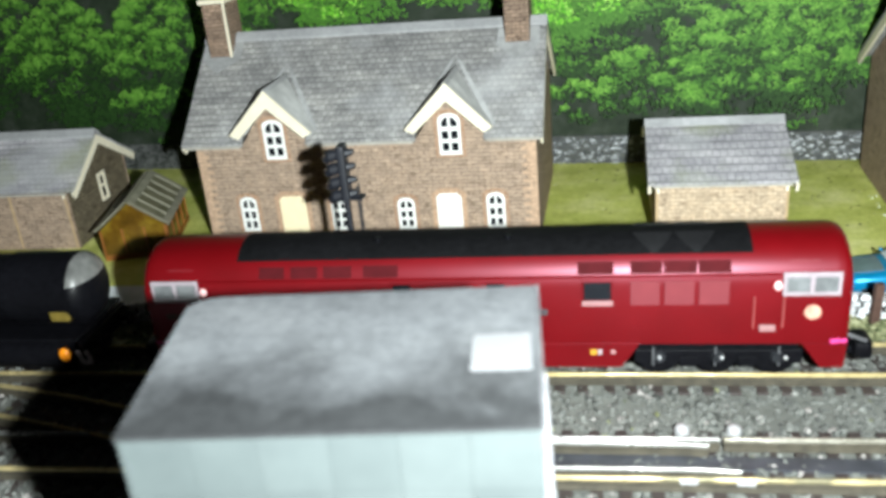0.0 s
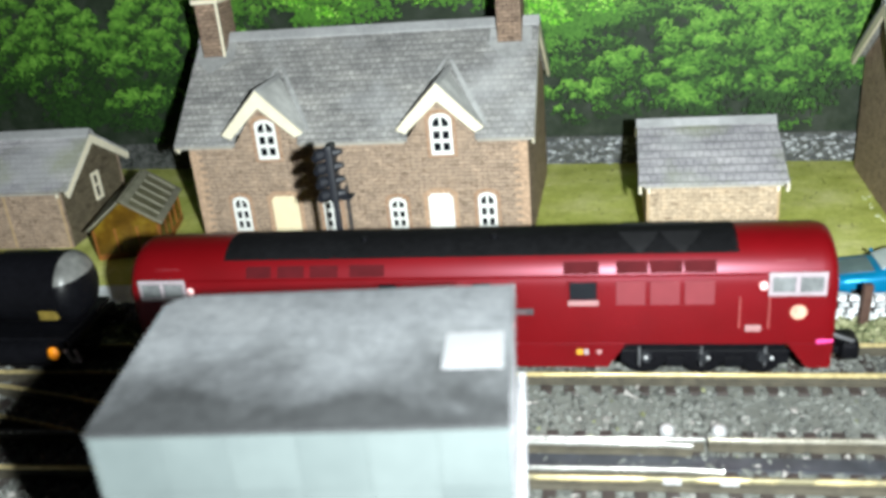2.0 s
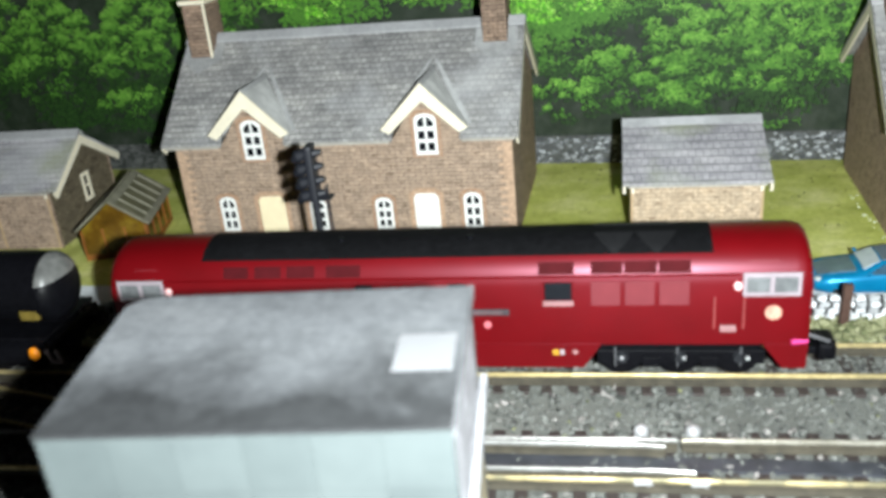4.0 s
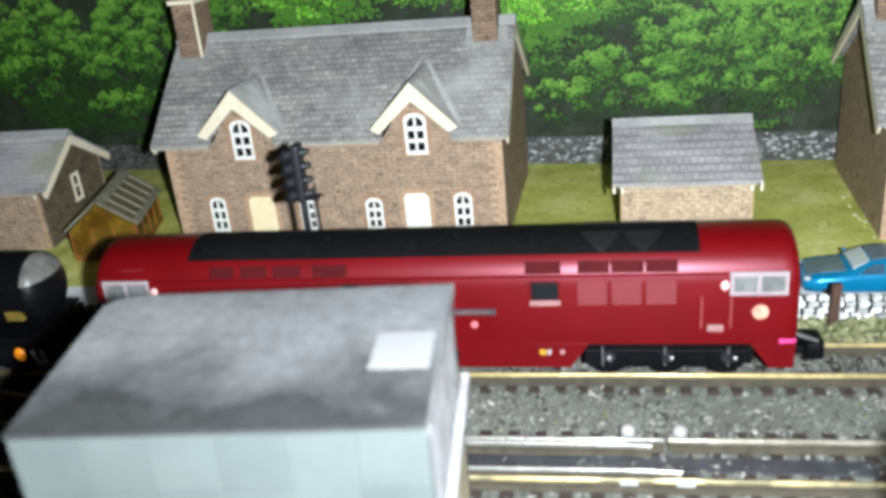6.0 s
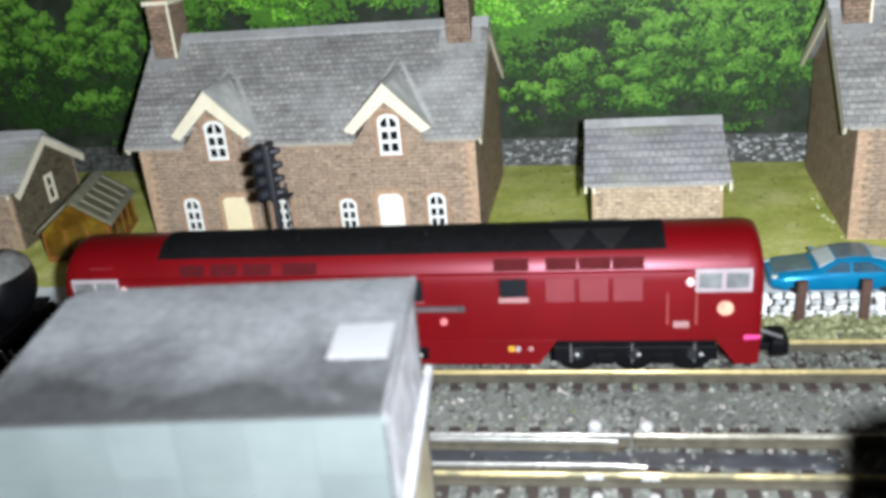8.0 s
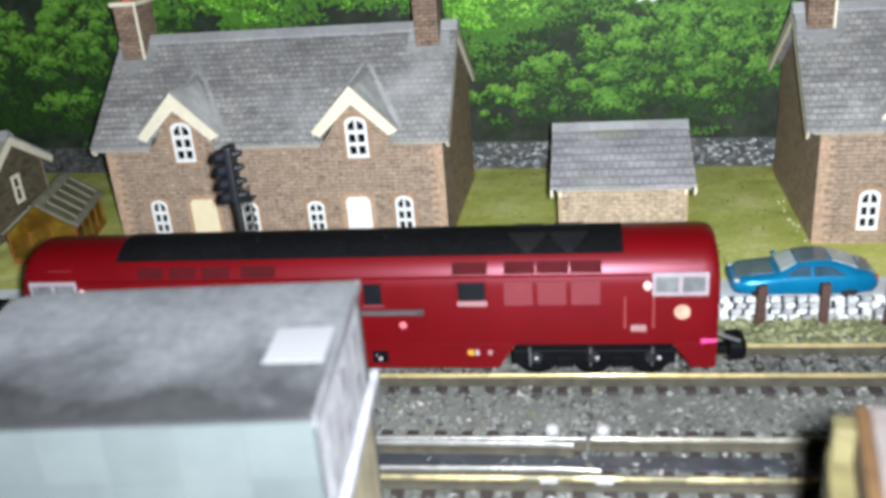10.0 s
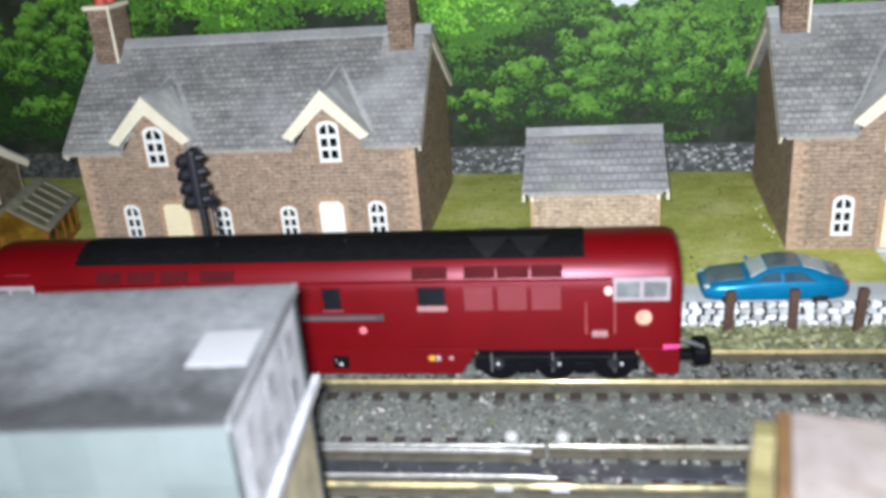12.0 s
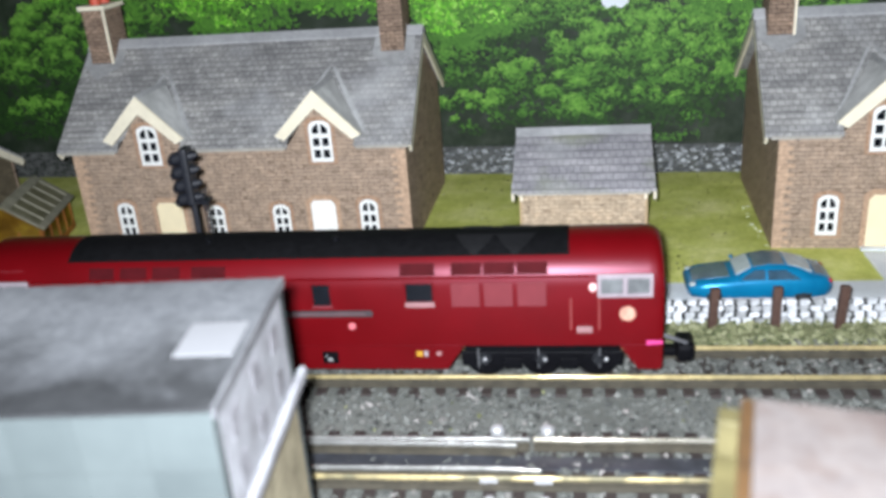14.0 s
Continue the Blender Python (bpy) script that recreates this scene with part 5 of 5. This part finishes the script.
cyl(bm, (-3.2, 0, 2.7), (-3.2, 0, 3.05), 0.24, 0.20, 24)
cyl(bm, (-3.2, 0, 3.05), (-3.2, 0, 3.14), 0.27, 0.27, 24)
part("chimney", bm, DULL, se, "grey capped chimney", smooth=40)
for s in (-1, 1):
    bm = bmesh.new()
    cyl(bm, (-0.06, s * 0.42, 1.72), (0.06, s * 0.42, 1.72), 0.08, 0.07, 14)
    part("lamp", bm, CHROME, se, "small bright lamp", smooth=40)
    part_box("running_plate", (-6.5, 0.0, min(s * 0.3, s * 0.95), max(s * 0.3, s * 0.95), 1.22, 1.30), BLACK, se, bevel=0.02)
    bm = bmesh.new()
    cyl(bm, (-1.9, s * 0.74, 0.85), (-0.5, s * 0.74, 0.85), 0.30, 0.30, 20)
    part("cylinder", bm, BLACK, se, smooth=40)
    bm = bmesh.new()
    cyl(bm, (0.1, s * 0.55, 1.0), (0.36, s * 0.55, 1.0), 0.07, 0.07, 12)
    cyl(bm, (0.36, s * 0.55, 1.0), (0.42, s * 0.55, 1.0), 0.16, 0.16, 18)
    part("buffer", bm, BLACK, se, smooth=40)
    for x, r in ((-0.7, 0.36), (-1.5, 0.36), (-2.8, 0.62), (-4.3, 0.62), (-5.8, 0.62)):
        bm = bmesh.new()
        cyl(bm, (x, s * 0.40, 0.285 + r), (x, s * 0.52, 0.285 + r), r, r, 28)
        part("wheel", bm, BLACK, se, smooth=40)
part_box("buffer_beam", (-0.02, 0.1, -0.92, 0.92, 0.80, 1.2), BLACK, se, "black buffer beam", bevel=0.02)
part_box("frame", (-6.4, -0.03, -0.34, 0.34, 0.6, 1.3), BLACK, se)
bm = bmesh.new()
ball(bm, (-0.33, -0.98, 0.95), 0.13, (1, 0.6, 1.2))
part("orange_lamp", bm, plain("orange_plastic", (0.95, 0.28, 0.01, 1), 0.4), se, "round orange lamp", smooth=60)
for x in (-0.03, 0.17):
    bm = bmesh.new()
    cyl(bm, (x, -0.99, 1.05), (x + 0.09, -0.99, 0.78), 0.045, 0.045, 10)
    part("pale_strap", bm, ALU, se, "pale slanted strap", smooth=50)
bm = bmesh.new()
cyl(bm, (0.06, -0.99, 0.775), (0.26, -0.99, 0.775), 0.045, 0.045, 10)
part("pale_strap", bm, ALU, se, "pale bottom of the strap loop", smooth=50)
part_box("valve_cover", (-0.62, -0.2, -0.72, -0.5, 1.58, 1.84), BRASS, se, "dull brass cover", bevel=0.04)

# ---- blue car ----
BLUE = Mat("metallic_blue_paint", 0.3, 0.35, 0.5)
BLUE.base(BLUE.ramp(BLUE.noise(2, 3), [(0.3, (0.005, 0.185, 0.39, 1)), (0.7, (0.008, 0.25, 0.49, 1))]))
BLUE.b.inputs["Coat Weight"].default_value = 0.5
BLUE = BLUE.m
# greyed blue for the car's upper faces: their dark reflection is in the colour
CAR_TOP_GREY = plain("grey_blue_car_top", (0.11, 0.145, 0.165, 1), 0.15, vary=0.2)
LIGHT_GLASS = plain("pale_windscreen_plastic", (0.38, 0.42, 0.42, 1), 0.2, vary=0.2)
CAR_PANE = plain("dark_blue_car_window", (0.035, 0.075, 0.115, 1), 0.2, vary=0.3)
DARK_RIM = plain("dark_grey_rim", (0.025, 0.027, 0.03, 1), 0.4)
TYRE = plain("black_tyre", (0.012, 0.012, 0.012, 1), 0.7)
car = thing("car", "small metallic blue saloon car parked on the road", "car", (15.46, 3.92, 0.032), 0)
car.scale = (0.93, 0.95, 0.95)
CL, CWD = 3.15, 0.62


def car_ring(x, zt, zb, w, shoulder):
    half = [(w * 0.90, zb), (w, zb + 0.12), (w, shoulder - 0.05), (w * 0.95, shoulder), (w * 0.80, shoulder + (zt - shoulder) * 0.55), (w * 0.62, zt - 0.02), (0, zt)]
    ring = [(-y, z) for y, z in half] + [(y, z) for y, z in half[::-1][1:]]
    return [(x, y, z) for y, z in ring]


bm = bmesh.new()
loft(bm, [car_ring(x, zt, zb, w, min(sh, zt)) for x, zt, zb, w, sh in ((0.0, 0.36, 0.2, 0.42, 0.33), (0.08, 0.44, 0.14, 0.54, 0.38), (0.35, 0.52, 0.12, 0.60, 0.45), (0.85, 0.57, 0.12, 0.62, 0.50), (1.0, 0.60, 0.12, 0.62, 0.51), (1.4, 0.80, 0.12, 0.62, 0.53), (1.75, 0.86, 0.12, 0.62, 0.54), (2.1, 0.85, 0.12, 0.62, 0.55), (2.45, 0.76, 0.12, 0.61, 0.56), (2.75, 0.64, 0.12, 0.60, 0.56), (3.0, 0.58, 0.14, 0.55, 0.52), (3.12, 0.50, 0.18, 0.46, 0.44), (3.15, 0.40, 0.22, 0.42, 0.36))])
part("body", bm, BLUE, car, "metallic blue body", smooth=50)
bm = bmesh.new()
loft(bm, [[(x, y, z + 0.012) for y, z in ((-w, z0), (0, z0 + 0.02), (w, z0))] + [(x, y, z - 0.02) for y, z in ((w, z0), (-w, z0))] for x, z0, w in ((1.05, 0.62, 0.42), (1.38, 0.78, 0.37))])
part("windscreen", bm, LIGHT_GLASS, car, "pale grey windscreen", smooth=30)
bm = bmesh.new()
loft(bm, [[(x, y, z + 0.012) for y, z in ((-w, z0), (0, z0 + 0.02), (w, z0))] + [(x, y, z - 0.02) for y, z in ((w, z0), (-w, z0))] for x, z0, w in ((1.42, 0.795, 0.37), (1.75, 0.845, 0.37), (2.1, 0.835, 0.37))])
part("roof", bm, CAR_TOP_GREY, car, "grey-blue shaded roof", smooth=30)
bm = bmesh.new()
loft(bm, [[(x, y, z + 0.012) for y, z in ((-w, z0), (0, z0 + 0.02), (w, z0))] + [(x, y, z - 0.02) for y, z in ((w, z0), (-w, z0))] for x, z0, w in ((2.15, 0.825, 0.36), (2.42, 0.76, 0.36), (2.68, 0.665, 0.40))])
part("rear_window", bm, LIGHT_GLASS, car, "pale grey rear window", smooth=30)
for name, rows in (("bonnet", ((0.12, 0.452, 0.30), (0.4, 0.527, 0.36), (0.92, 0.588, 0.38))), ("boot_lid", ((2.76, 0.633, 0.37), (2.92, 0.60, 0.36), (3.05, 0.545, 0.32)))):
    bm = bmesh.new()
    loft(bm, [[(x, y, z + 0.008) for y, z in ((-w, z0 - 0.018), (0, z0 + 0.004), (w, z0 - 0.018))] + [(x, y, z - 0.02) for y, z in ((w, z0 - 0.018), (-w, z0 - 0.018))] for x, z0, w in rows])
    part(name, bm, CAR_TOP_GREY, car, "top panel greyed for its dark reflection", smooth=40)
for s in (-1, 1):
    for x0, x1, x2, x3 in ((1.12, 1.45, 1.66, 1.66), (1.72, 1.72, 2.1, 2.42)):
        bm = bmesh.new()
        lo, hi = (s * 0.60, 0.565), (s * 0.485, 0.74)
        a = [(x0, *lo), (x3, *lo), (x2, *hi), (x1, *hi)]
        f_ = [bm.verts.new((p[0], p[1] + s * 0.012, p[2])) for p in a]
        b_ = [bm.verts.new((p[0], p[1] - s * 0.02, p[2])) for p in a]
        bm.faces.new(f_)
        bm.faces.new(b_[::-1])
        for i in range(4):
            bm.faces.new((f_[i], f_[(i + 1) % 4], b_[(i + 1) % 4], b_[i]))
        bmesh.ops.recalc_face_normals(bm, faces=bm.faces[:])
        part("side_window", bm, CAR_PANE, car, "dark blue side window")
    for x in (0.58, 2.5):
        bm = bmesh.new()
        cyl(bm, (x, s * 0.46, 0.17), (x, s * 0.60, 0.17), 0.17, 0.17, 24)
        wheel = part("wheel", bm, TYRE, car, smooth=40)
        bm = bmesh.new()
        cyl(bm, (x, s * 0.59, 0.17), (x, s * 0.612, 0.17), 0.09, 0.08, 20)
        part("rim", bm, DARK_RIM, wheel, smooth=40)
    bm = bmesh.new()
    ball(bm, (0.12, s * 0.42, 0.40), 0.09, (1, 1, 0.6))
    part("headlight", bm, LIGHT_GLASS, car, "pale headlight", smooth=60)
    bm = bmesh.new()
    ball(bm, (3.08, s * 0.42, 0.46), 0.08, (0.6, 1, 0.7))
    part("tail_light", bm, plain("red_lens", (0.4, 0.01, 0.02, 1), 0.3), car, "red tail light", smooth=60)
    bm = bmesh.new()
    ball(bm, (1.12, s * 0.66, 0.60), 0.06, (0.8, 1, 0.7), 10)
    part("mirror", bm, BLUE, car, smooth=60)


# ---- crumbs and glue marks on the lawn ----
CRUMB = island("dark_lawn_crumb", [(0.0, (0.03, 0.03, 0.01, 1)), (0.6, (0.12, 0.13, 0.03, 1)), (1.0, (0.6, 0.58, 0.35, 1))], 0.9, 0.2)
scatter("lawn_crumbs", 260, (8.8, 18.0, 4.5, 12.3), (0.015, 0.045), 0.02, CRUMB, "tiny crumbs and specks on the lawn sheet", "crumbs", zj=0.01, flat=0.5)
GLUE = island("pale_glue_blob", [(0.0, (0.50, 0.55, 0.30, 1)), (1.0, (0.75, 0.76, 0.62, 1))], 0.4, 0.4)
scatter("glue_blobs", 16, (17.60, 17.76, 6.3, 10.0), (0.025, 0.06), 0.02, GLUE, "pale glue blobs along the foot of the gable wall", "glue", zj=0.01, flat=0.5)
scatter("glue_blobs", 22, (-0.35, -0.05, 7.0, 11.0), (0.03, 0.08), 0.02, GLUE, "pale glue blobs beside the cottage wall", "glue", zj=0.01, flat=0.5)
